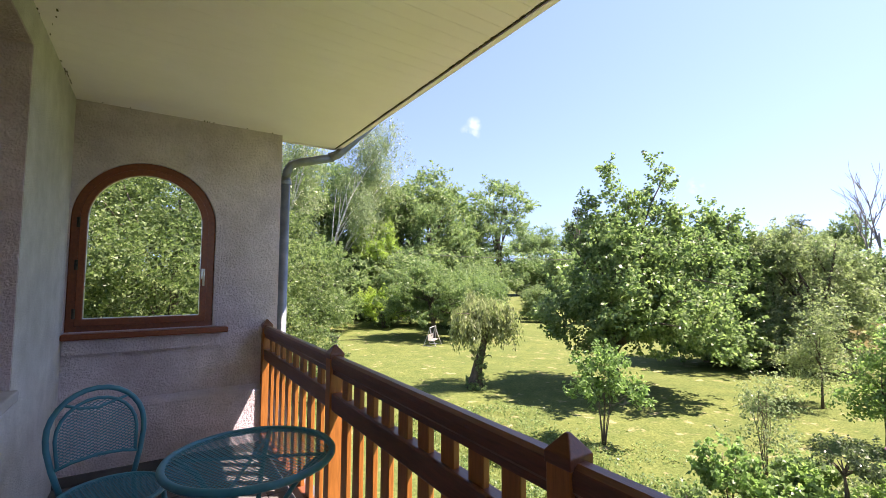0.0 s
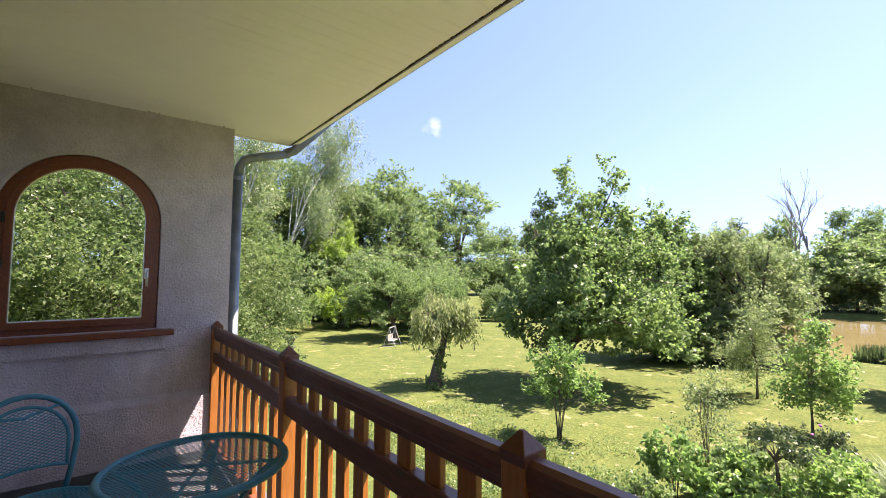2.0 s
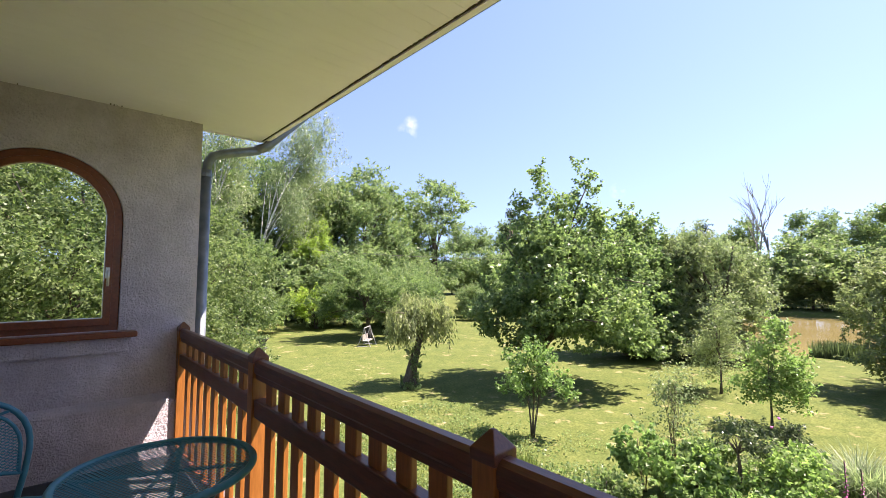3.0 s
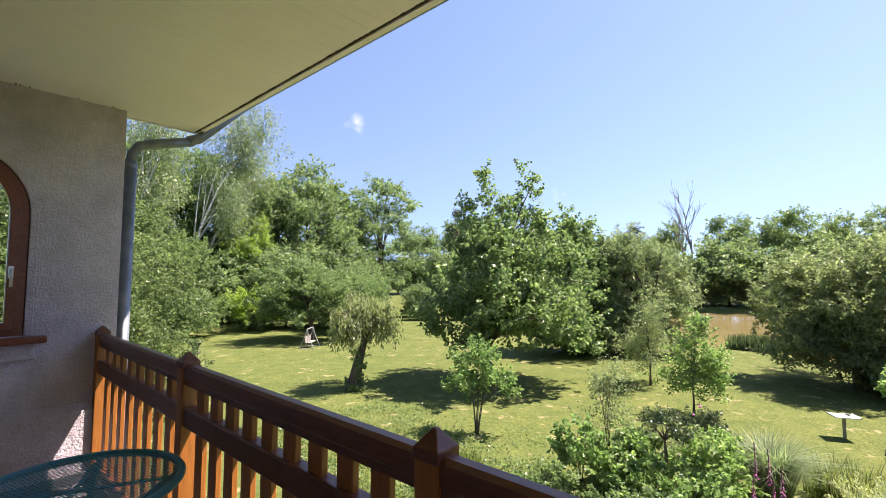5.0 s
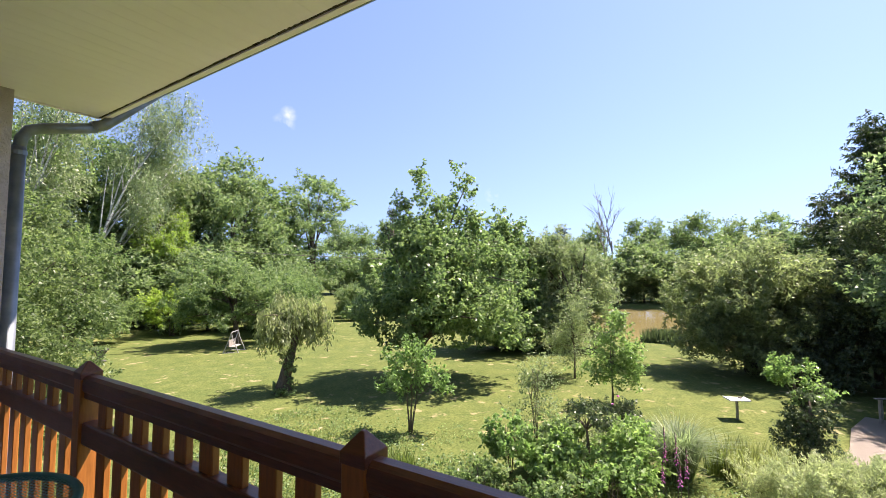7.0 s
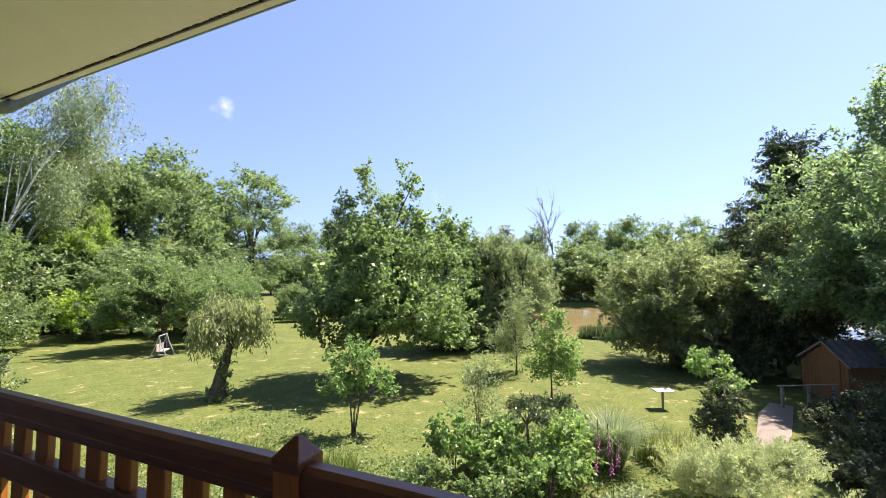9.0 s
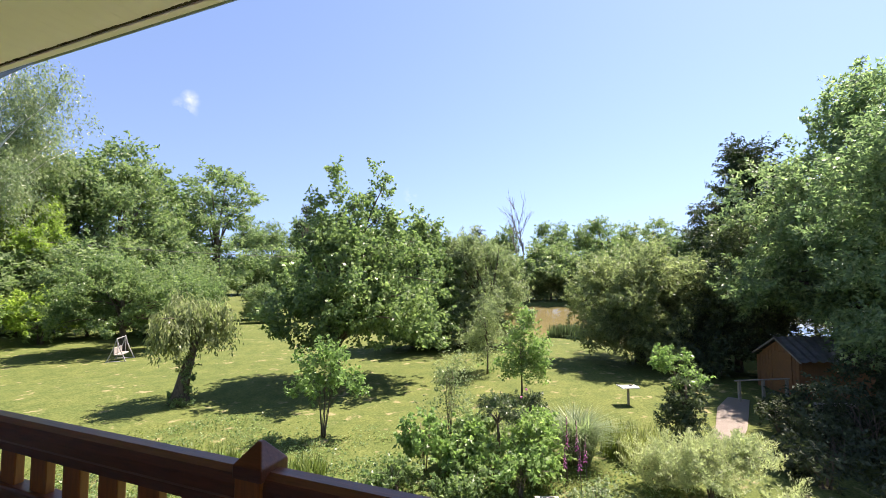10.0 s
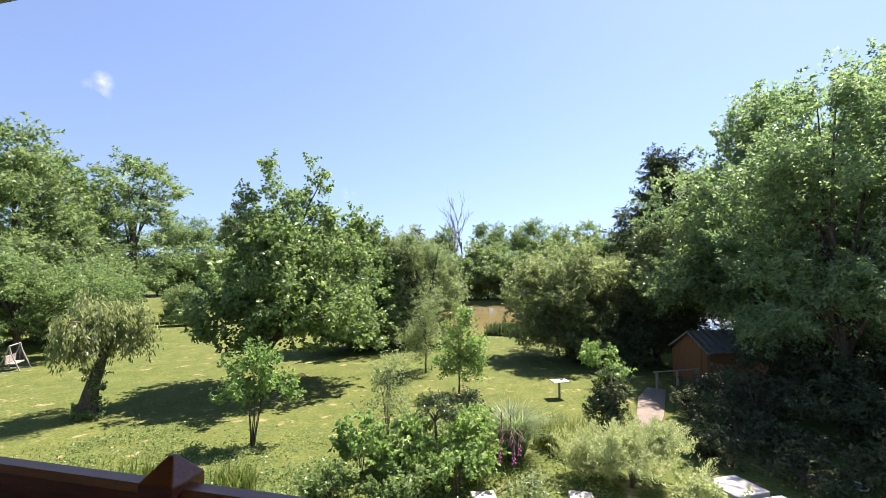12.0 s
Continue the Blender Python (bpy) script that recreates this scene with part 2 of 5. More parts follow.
L_STRAW = leaf_material("straw_blade", (0.18, 0.20, 0.08), (0.36, 0.37, 0.18), 0.4, 0.5)

# ---- building helpers ----
GROUND = -2.75


def mesh_of(name, bm, material):
    me = bpy.data.meshes.new(name)
    bmesh.ops.recalc_face_normals(bm, faces=bm.faces)
    bm.to_mesh(me)
    bm.free()
    me.materials.append(material)
    return me


def part(name, bm, material, parent, label="", smooth=False):
    """Links a bmesh, or a mesh that is shared, as one object under parent."""
    me = bm if isinstance(bm, bpy.types.Mesh) else mesh_of(name, bm, material)
    if smooth:
        me.polygons.foreach_set("use_smooth", [True] * len(me.polygons))
    ob = new(name, me)
    ob.parent = parent
    if label:
        ob["label"] = label
    return ob


def thing(name, label, category, x=0, y=0, z=0, rz=0, group="", kind=""):
    ob = new(name)
    ob.matrix_world = pose(x, y, z, 0, 0, rz)
    return tagged(ob, label, category, group, kind)


def setting(name, bm, material, label, category):
    return tagged(new(name, mesh_of(name, bm, material)), label, category, kind="structure")


def box(bm, x0, y0, z0, x1, y1, z1, bevel=0.0, seg=1):
    m = Matrix.Translation(((x0 + x1) / 2, (y0 + y1) / 2, (z0 + z1) / 2)) @ Matrix.Diagonal((x1 - x0, y1 - y0, z1 - z0, 1))
    vs = bmesh.ops.create_cube(bm, size=1, matrix=m)["verts"]
    if bevel:
        es = {e for v in vs for e in v.link_edges}
        bmesh.ops.bevel(bm, geom=list(es), offset=bevel, segments=seg, affect="EDGES", profile=0.5)
    return bm


def fresh():
    return bmesh.new()


def tube(bm, pts, radii, n=8, closed=False):
    """A round bar through the points, with a radius at each."""
    pts = [Vector(p) for p in pts]
    if isinstance(radii, (int, float)):
        radii = [radii] * len(pts)
    rings, side = [], None
    for i, p in enumerate(pts):
        a = pts[i - 1] if i or closed else p
        b = pts[(i + 1) % len(pts)] if i + 1 < len(pts) or closed else p
        d = (b - a).normalized()
        if side is None:
            side = d.orthogonal().normalized()
        side = (side - d * side.dot(d)).normalized()
        up = d.cross(side)
        rings.append([bm.verts.new(p + (side * math.cos(2 * math.pi * k / n) + up * math.sin(2 * math.pi * k / n)) * radii[i]) for k in range(n)])
    pairs = list(zip(rings, rings[1:])) + ([(rings[-1], rings[0])] if closed else [])
    for r, s in pairs:
        for k in range(n):
            bm.faces.new((r[k], r[(k + 1) % n], s[(k + 1) % n], s[k]))
    if not closed:
        bm.faces.new(rings[0]), bm.faces.new(rings[-1][::-1])
    return bm


def arc(cx, cz, r, a0, a1, n, y=0.0):
    return [(cx + r * math.cos(radians(a0 + (a1 - a0) * k / n)), y, cz + r * math.sin(radians(a0 + (a1 - a0) * k / n))) for k in range(n + 1)]


def smoothstep(v):
    v = np.clip(v, 0, 1)
    return v * v * (3 - 2 * v)


def ground_z(x, y):
    """The lie of the land: a near-flat lawn, the pond's hollow, a low rise far off."""
    x, y = np.asarray(x, float), np.asarray(y, float)
    z = GROUND + 0.05 * np.sin(x * 0.31 + 1) * np.sin(y * 0.27) + 0.03 * np.sin(x * 0.9 + y * 0.7)
    pond = ((x - 51) / 20) ** 2 + ((y - 0) / 27) ** 2 + 0.06 * np.sin(np.arctan2(y, x - 51) * 5)
    z = z - 1.3 * smoothstep((1.12 - pond) / 0.22)
    far = np.hypot(x, y)
    return z + 0.9 * smoothstep((far - 60) / 120)


# ---- foliage helpers ----


def quads(name, v, material, c=4):
    """A mesh of loose leaves with c corners each, from an array of corners."""
    n = len(v) // c
    me = bpy.data.meshes.new(name)
    me.vertices.add(c * n)
    me.vertices.foreach_set("co", v.astype(np.float32).ravel())
    me.loops.add(c * n)
    me.loops.foreach_set("vertex_index", np.arange(c * n, dtype=np.int32))
    me.polygons.add(n)
    me.polygons.foreach_set("loop_start", np.arange(0, c * n, c, dtype=np.int32))
    me.update(calc_edges=True)
    me.materials.append(material)
    return me


def unit(a):
    return a / np.maximum(np.linalg.norm(a, axis=1, keepdims=True), 1e-9)


def leaf_corners(rng, p, size, slim=0.6, droop=0.25, lift=0.5, fold=0.15, tri=False, along=None):
    """Pointed leaves at the places p: each lies loosely level and hangs a little at its tip."""
    n = len(p)
    normal = unit(rng.normal(size=(n, 3)) + [0, 0, lift])
    t = unit(np.cross(normal, rng.normal(size=(n, 3)))) if along is None else unit(along + 0.45 * rng.normal(size=(n, 3)))
    t = unit(t - [0, 0, droop])
    b = unit(np.cross(normal, t))
    s = (size * rng.uniform(0.6, 1.35, n))[:, None]
    if tri:
        v = np.empty((n, 3, 3))
        v[:, 0], v[:, 1], v[:, 2] = p - t * s * 0.4 - b * s * slim * 0.55, p - t * s * 0.4 + b * s * slim * 0.55, p + t * s * 0.7
        return v.reshape(-1, 3)
    v = np.empty((n, 4, 3))
    v[:, 0] = p - t * s * 0.5
    v[:, 1] = p + b * s * slim * 0.5 + normal * s * fold
    v[:, 2] = p + t * s * 0.5
    v[:, 3] = p - b * s * slim * 0.5 + normal * s * fold
    return v.reshape(-1, 3)


def clumps_of(rng, blobs, spacing, fill=0.5):
    """Places of twig ends in the outer part of the crown's masses, with the way out of the crown at each."""
    places, outs = [], []
    lobes = []
    for cx, cy, cz, rx, ry, rz in blobs:
        n = int(np.clip(11 * (rx + ry + rz) / 3 / (2.4 * spacing), 6, 17))
        u = unit(rng.normal(size=(n, 3)) + [0, 0, 0.15])
        q = np.array([cx, cy, cz]) + u * [rx, ry, rz] * rng.uniform(0.42, 0.96, n)[:, None]
        lobes += [(*c, rx * s, ry * s, rz * s * 0.85) for c, s in zip(q, rng.uniform(0.2, 0.47, n))]
    for cx, cy, cz, rx, ry, rz in lobes:
        area = 4 * math.pi * ((rx * ry) ** 1.6 / 3 + (rx * rz) ** 1.6 / 3 + (ry * rz) ** 1.6 / 3) ** (1 / 1.6)
        n = max(3, int(0.62 * area / spacing**2))
        u = unit(rng.normal(size=(n, 3)))
        far = rng.uniform(fill, 1.0, n) ** 0.5
        bump = 1 + 0.22 * np.sin(u[:, 0] * 5 + cx) * np.sin(u[:, 1] * 5 + cy) + 0.16 * rng.normal(size=n)
        places.append(np.array([cx, cy, cz]) + u * [rx, ry, rz] * (far * bump)[:, None])
        outs.append(u)
    return np.concatenate(places), np.concatenate(outs)


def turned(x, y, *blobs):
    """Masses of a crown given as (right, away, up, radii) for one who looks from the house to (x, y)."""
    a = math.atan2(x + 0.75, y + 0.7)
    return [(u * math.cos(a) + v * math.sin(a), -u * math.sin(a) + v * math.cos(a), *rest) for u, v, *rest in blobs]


def tree(name, label, category, x, y, blobs, trunk=0.12, leaf=0.12, per=60, spacing=0.5, spread=0.3, lmat=None, bark=None,
         seed=1, slim=0.6, droop=0.25, stems=1, fork=0.35, lean=(0, 0), limbs=14, group="", fill=0.5, kind="", hang=0.0, flat=0.7, tri=False,
         rise=0.35, reach=2.0, lift=0.8):
    """A tree or shrub: tapered trunk with limbs into each mass of the crown, and a crown of single leaves set along leafy shoots.
    rise: how steeply the shoots grow, reach: their length in spreads."""
    rng = np.random.default_rng(seed)
    leaf, per = leaf * 0.72, per * 1.25
    root = thing(name, label, category, x, y, float(ground_z(x, y)) - 0.05, 0, group, kind)
    if not group:
        blobs = [(*b[:3], *(r * 1.13 for r in b[3:])) for b in blobs]
    places, outs = clumps_of(rng, blobs, spacing, fill)
    outs, places = outs[places[:, 2] > 0.05], places[places[:, 2] > 0.05]
    top = max(b[2] + b[5] for b in blobs)
    bm = fresh()
    apart = stems == 1 and spacing < 0.8
    mid = np.array([np.mean([b[0] for b in blobs]), np.mean([b[1] for b in blobs])])
    arms = []
    for s in range(stems):
        a = 2 * math.pi * s / stems + seed
        off = np.array([math.cos(a), math.sin(a)]) * (0.0 if stems == 1 else trunk * 2.2)
        h = top * (0.8 if stems == 1 else rng.uniform(0.6, 0.85))
        pts, rad = [], []
        for k in range(7):
            f = k / 6
            wob = 0.03 * top * math.sin(f * 5 + seed + s)
            q = off * (1 + f * 3) + np.array(lean) * f * (1 - f * 0.5) + mid * f * f * 0.8
            pts.append((q[0] + wob * f, q[1] - wob * f * 0.6, f * h))
            rad.append(max(0.006, trunk * (1.35 if k == 0 else 1) * (1 - 0.88 * f)))
        tube(bm, pts, rad, 8)
        for k in range(limbs):
            end = places[rng.integers(len(places))]
            f = fork + (0.9 - fork) * rng.random() * min(1, end[2] / top)
            i = min(5, int(f * 6))
            a0 = np.array(pts[i]) + (np.array(pts[i + 1]) - np.array(pts[i])) * (f * 6 - i)
            sag = np.array([0, 0, 0.12 * np.linalg.norm(end - a0)])
            r0 = rad[i] * 0.55
            arm = fresh() if apart else bm
            tube(arm, [a0, a0 + (end - a0) * 0.35 + sag, a0 + (end - a0) * 0.7 + sag * 0.8, end], [r0, r0 * 0.65, r0 * 0.4, max(0.004, r0 * 0.12)], 5)
            if apart:
                arms.append(arm)
    stem = part("trunk", bm, bark or M_BARK, root, smooth=True)
    for arm in arms:
        part("limb", arm, bark or M_BARK, stem, smooth=True)
    axis = unit(outs * 0.9 + [0, 0, rise] + 0.5 * rng.normal(size=outs.shape))
    count = rng.poisson(per * rng.uniform(0.5, 1.5, len(places)))
    idx = np.repeat(np.arange(len(places)), count)
    n = len(idx)
    f = rng.uniform(-0.8, 1.0, n)
    side = unit(np.cross(axis[idx], rng.normal(size=(n, 3))))
    wide = spread * (0.95 - 0.6 * np.clip(f, 0, 1)) * np.sqrt(rng.random(n))
    p = places[idx] + axis[idx] * (f * spread * reach)[:, None] + side * wide[:, None] * [1, 1, flat]
    if hang:
        p[:, 2] -= hang * rng.random(n) ** 1.5
    p[:, 2] = np.maximum(p[:, 2], 0.06)
    part("crown", quads("crown", leaf_corners(rng, p, leaf, slim, droop, lift, tri=tri, along=axis[idx] * 0.6 + side * 0.8), lmat or L_MID, 3 if tri else 4), None, root)
    return root


def blades(rng, p, height, width, bend, vertical=1.0):
    """Grass blades rooted at p, each a bent strip of two quads."""
    n = len(p)
    a = rng.uniform(0, 2 * math.pi, n)
    out = np.stack([np.cos(a), np.sin(a), 0 * a], 1)
    side = np.stack([-np.sin(a), np.cos(a), 0 * a], 1)
    h = (height * rng.uniform(0.55, 1.2, n))[:, None]
    w = (width * rng.uniform(0.6, 1.3, n))[:, None]
    bd = (bend * rng.uniform(0.3, 1.2, n))[:, None] * h
    up = np.array([0, 0, 1.0]) * vertical
    m, e = p + out * bd * 0.3 + up * h * 0.6, p + out * bd + up * h * (1 - 0.35 * bd / np.maximum(h, 1e-6))
    v = np.empty((n, 2, 4, 3))
    v[:, 0, 0], v[:, 0, 1], v[:, 0, 2], v[:, 0, 3] = p - side * w, p + side * w, m + side * w * 0.8, m - side * w * 0.8
    v[:, 1, 0], v[:, 1, 1], v[:, 1, 2], v[:, 1, 3] = m - side * w * 0.8, m + side * w * 0.8, e + side * w * 0.1, e - side * w * 0.1
    return v.reshape(-1, 3)


# ---- the land ----
def steps(lo, hi, near_lo, near_hi, fine):
    mid = list(np.arange(near_lo, near_hi + 1e-6, fine))
    out, v, s = [], near_hi, fine
    while v < hi:
        s *= 1.35
        v += s
        out.append(min(v, hi))
    back, v, s = [], near_lo, fine
    while v > lo:
        s *= 1.35
        v -= s
        back.append(max(v, lo))
    return np.array(back[::-1] + mid + out)


gx, gy = steps(-1500, 1500, -4, 80, 0.7), steps(-1500, 1500, -32, 50, 0.7)
XX, YY = np.meshgrid(gx, gy, indexing="ij")
ZZ = ground_z(XX, YY)
nx, ny = XX.shape
ids = np.arange(nx * ny).reshape(nx, ny)
gm = bpy.data.meshes.new("ground")
gv = np.stack([XX, YY, ZZ], -1).reshape(-1, 3)
gq = np.stack([ids[:-1, :-1], ids[1:, :-1], ids[1:, 1:], ids[:-1, 1:]], -1).reshape(-1, 4)
gm.vertices.add(len(gv)), gm.vertices.foreach_set("co", gv.astype(np.float32).ravel())
gm.loops.add(gq.size), gm.loops.foreach_set("vertex_index", gq.astype(np.int32).ravel())
gm.polygons.add(len(gq)), gm.polygons.foreach_set("loop_start", np.arange(0, gq.size, 4, dtype=np.int32))
gm.update(calc_edges=True)
gm.polygons.foreach_set("use_smooth", [True] * len(gq))
gm.materials.append(M_LAWN)
ground = tagged(new("ground", gm), "mown green lawn with dry straw-coloured patches", "lawn", kind="structure")

bm = fresh()
ring = [bm.verts.new((51 + 21.5 * math.cos(a), 29 * math.sin(a), -3.3)) for a in np.linspace(0, 2 * math.pi, 60, endpoint=False)]
bm.faces.new(ring)
setting("water", bm, M_WATER, "brown muddy pond water behind the lawn", "pond")

# ---- the house ----
FLOOR, CEIL, WALL_Y, WALL_X = 0.05, 2.71, 3.25, -1.32
AX, AR, AZ, AB = -0.86, 0.455, 1.86, 1.06     # arched window: middle, half width, spring and foot


def wall_with_arch(x0, x1, y0, y1, z0, z1, ax, ar, az, ab):
    bm = fresh()
    n = 28
    xs = [ax - ar * math.cos(math.pi * k / n) for k in range(n + 1)]
    zs = [az + ar * math.sin(math.pi * k / n) for k in range(n + 1)]
    for y in (y0, y1):
        def f(*pts):
            bm.faces.new([bm.verts.new((a, y, b)) for a, b in pts])
        f((x0, z0), (ax - ar, z0), (ax - ar, z1), (x0, z1))
        f((ax + ar, z0), (x1, z0), (x1, z1), (ax + ar, z1))
        f((ax - ar, z0), (ax + ar, z0), (ax + ar, ab), (ax - ar, ab))
        for k in range(n):
            f((xs[k], zs[k]), (xs[k + 1], zs[k + 1]), (xs[k + 1], z1), (xs[k], z1))
    edge = [(ax - ar, ab)] + list(zip(xs, zs)) + [(ax + ar, ab)]
    for loop in (edge + edge[:1], [(x0, z0), (x1, z0), (x1, z1), (x0, z1), (x0, z0)]):
        for (a, b), (c, d) in zip(loop, loop[1:]):
            bm.faces.new([bm.verts.new(q) for q in ((a, y0, b), (c, y0, d), (c, y1, d), (a, y1, b))])
    bmesh.ops.remove_doubles(bm, verts=bm.verts, dist=1e-5)
    return bm


end_wall = setting("wall_north", wall_with_arch(WALL_X - 0.3, 0.09, WALL_Y, WALL_Y + 0.24, GROUND - 0.1, CEIL + 0.1, AX, AR, AZ, AB), M_PLASTER,
                   "rough grey plastered end wall of the balcony", "wall")
bm = fresh()
ledge = [[bm.verts.new((xx, yy, zz)) for yy, zz in ((WALL_Y + 0.001, FLOOR), (WALL_Y - 0.055, FLOOR), (WALL_Y - 0.055, 0.525), (WALL_Y - 0.045, 0.54), (WALL_Y + 0.001, 0.575))] for xx in (WALL_X + 0.002, 0.088)]
for k in range(5):
    bm.faces.new((ledge[0][k], ledge[0][(k + 1) % 5], ledge[1][(k + 1) % 5], ledge[1][k]))
bm.faces.new(ledge[0]), bm.faces.new(ledge[1][::-1])
box(bm, WALL_X + 0.002, WALL_Y - 0.04, 0.91, -0.35, WALL_Y + 0.001, 1.018, 0.012, 2)
tagged(new("trim", mesh_of("trim", bm, M_PLASTER)), "plastered ledge and band under the window", "wall ledge", kind="structure")

bm = fresh()
OP0, OP1 = -0.6, 2.0
for y0, y1, z0, z1 in ((OP1, WALL_Y, GROUND - 0.1, CEIL + 0.1), (OP0, OP1, 2.54, CEIL + 0.1), (OP0, OP1, GROUND - 0.1, 0.90), (-4.6, OP0, GROUND - 0.1, CEIL + 0.1)):
    box(bm, WALL_X - 0.42, y0, z0, WALL_X, y1, z1)
setting("wall_west", bm, M_PALE, "pale plastered house wall with a deep window recess", "wall")
bm = fresh()
box(bm, WALL_X - 0.48, OP0 - 0.1, 0.5, WALL_X - 0.425, OP1 + 0.1, 2.7)
setting("shutter", bm, M_WOODZ_SUN, "closed wooden shutter in the window recess", "shutter")
bm = fresh()
box(bm, WALL_X - 0.42, OP0 + 0.002, 0.90, WALL_X + 0.03, OP1 - 0.002, 0.95, 0.008, 2)
setting("window_sill", bm, M_STONE, "pale stone sill of the window recess", "window sill")
bm = fresh()
box(bm, -9, -4.9, GROUND - 0.1, 0.09, -4.6, CEIL + 0.1)
box(bm, -9, 3.5, GROUND - 0.1, WALL_X - 0.3, 3.74, CEIL + 0.1)
box(bm, -9.3, -4.9, GROUND - 0.1, -9, 3.74, CEIL + 0.1)
box(bm, -0.2, -4.6, GROUND - 0.1, 0.08, WALL_Y, -0.2)
setting("wall_house", bm, M_PALE, "plastered outer walls of the house", "wall")

bm = fresh()
box(bm, WALL_X - 0.418, OP1 - 0.010, 0.952, WALL_X - 0.002, OP1 + 0.002, 2.538)
box(bm, WALL_X - 0.418, OP0 + 0.02, 2.530, WALL_X - 0.002, OP1 - 0.012, 2.542)
setting("reveal", bm, M_PLASTER, "rough grey plaster inside the window recess", "window reveal")

# balcony floor: slab and tiles
bm = fresh()
box(bm, WALL_X, -4.6, -0.2, 0.14, WALL_Y, FLOOR - 0.012)
slab = setting("floor", bm, M_GROUT, "dark tiled balcony floor", "floor")
tile_mesh = mesh_of("tile", box(fresh(), -0.146, -0.146, -0.008, 0.146, 0.146, 0.0, 0.003), M_TILE)
for i in range(5):
    for j in range(26):
        t = new("tile", tile_mesh)
        t.location, t.parent = (WALL_X + 0.148 + i * 0.295, WALL_Y - 0.15 - j * 0.298, FLOOR), slab
bm = fresh()
box(bm, WALL_X + 0.004, WALL_Y - 0.07, FLOOR, 0.05, WALL_Y - 0.057, FLOOR + 0.07, 0.002)
setting("baseboard", bm, M_TILE, "dark tile skirting along the end wall", "baseboard")

# soffit of narrow boards, fascia and roof
bm = fresh()
y = -4.6
while y < 3.36:
    box(bm, WALL_X - 0.02, y, CEIL, 0.612, min(y + 0.0990, 3.385), CEIL + 0.02, 0.0008)
    y += 0.1
box(bm, WALL_X - 0.02, -4.6, CEIL + 0.012, 0.612, 3.38, CEIL + 0.03)
setting("ceiling", bm, M_SOFFIT, "cream boarded soffit over the balcony", "ceiling")
bm = fresh()
box(bm, 0.624, -4.6, CEIL - 0.010, 0.662, 3.40, CEIL + 0.14, 0.004, 2)
box(bm, 0.09, 3.387, CEIL - 0.012, 0.62, 3.40, CEIL + 0.14, 0.003)
setting("fascia", bm, M_SOFFIT, "cream fascia board along the eave", "fascia")
bm = fresh()
box(bm, 0.614, -4.6, CEIL - 0.001, 0.622, 3.387, CEIL + 0.03)
rr = random.Random(5)
for k in range(70):
    yy, ln = rr.uniform(-1, 3.35), rr.uniform(0.01, 0.05)
    box(bm, 0.608, yy, CEIL - 0.002, 0.622, yy + ln, CEIL + 0.001)
for k in range(26):
    yy = rr.uniform(1.7, 3.2) if k < 18 else 3.22
    xx = WALL_X + rr.uniform(0.0, 0.012 if k % 4 else 0.09) if k < 18 else rr.uniform(WALL_X, 0.05)
    s = rr.uniform(0.002, 0.007)
    box(bm, xx, yy, CEIL - rr.uniform(0.003, 0.009), xx + s, yy + s * rr.uniform(1, 3), CEIL + 0.001)
setting("seam", bm, M_GRIME, "dark dirt in the seam of the soffit", "dirt")
bm = fresh()
# unseen roof edge, run out past the fascia to keep sun off the handrail
vs = [(1.0, 3.04), (-4.5, 5.0), (-10.0, 3.04), (-10.0, 3.16), (-4.5, 5.15), (1.0, 3.16)]
for a, b in zip(vs, vs[1:] + vs[:1]):
    bm.faces.new([bm.verts.new(q) for q in ((a[0], -5.2, a[1]), (b[0], -5.2, b[1]), (b[0], 3.9, b[1]), (a[0], 3.9, a[1]))])
for yy in (-5.2, 3.9):
    bm.faces.new([bm.verts.new((a, yy, b)) for a, b in vs])
bmesh.ops.remove_doubles(bm, verts=bm.verts, dist=1e-5)
setting("roof", bm, M_ROOF, "sloping tiled house roof above the balcony", "roof")

# gutter and downpipe
pipe = thing("downpipe", "grey zinc downpipe with a bent neck under the eave", "downpipe")
# gutter out of view, set outward to lower the sun line on the railing
part("gutter", tube(fresh(), [(1.06, -5.1, 3.11), (1.06, 3.42, 3.11)], 0.055, 12), M_ZINC, pipe, smooth=True)
part("outlet", tube(fresh(), [(1.04, 3.33, 3.08), (0.73, 3.33, 2.75), (0.63, 3.335, 2.645), (0.55, 3.34, 2.605)], 0.042, 12), M_ZINC, pipe, smooth=True)
part("neck", tube(fresh(), [(0.58, 3.34, 2.605), (0.28, 3.36, 2.52), (0.20, 3.365, 2.485), (0.165, 3.37, 2.42), (0.155, 3.37, 2.33)], 0.038, 12), M_ZINC, pipe, smooth=True)
part("shaft", tube(fresh(), [(0.155, 3.37, 2.36), (0.155, 3.37, GROUND)], 0.041, 12), M_ZINC, pipe, smooth=True)
for zz in (2.3, 0.6, -1.2):
    part("bracket", tube(fresh(), [(0.155, 3.37, zz), (0.155, 3.37, zz + 0.03)], 0.047, 12), M_ZINC, pipe)


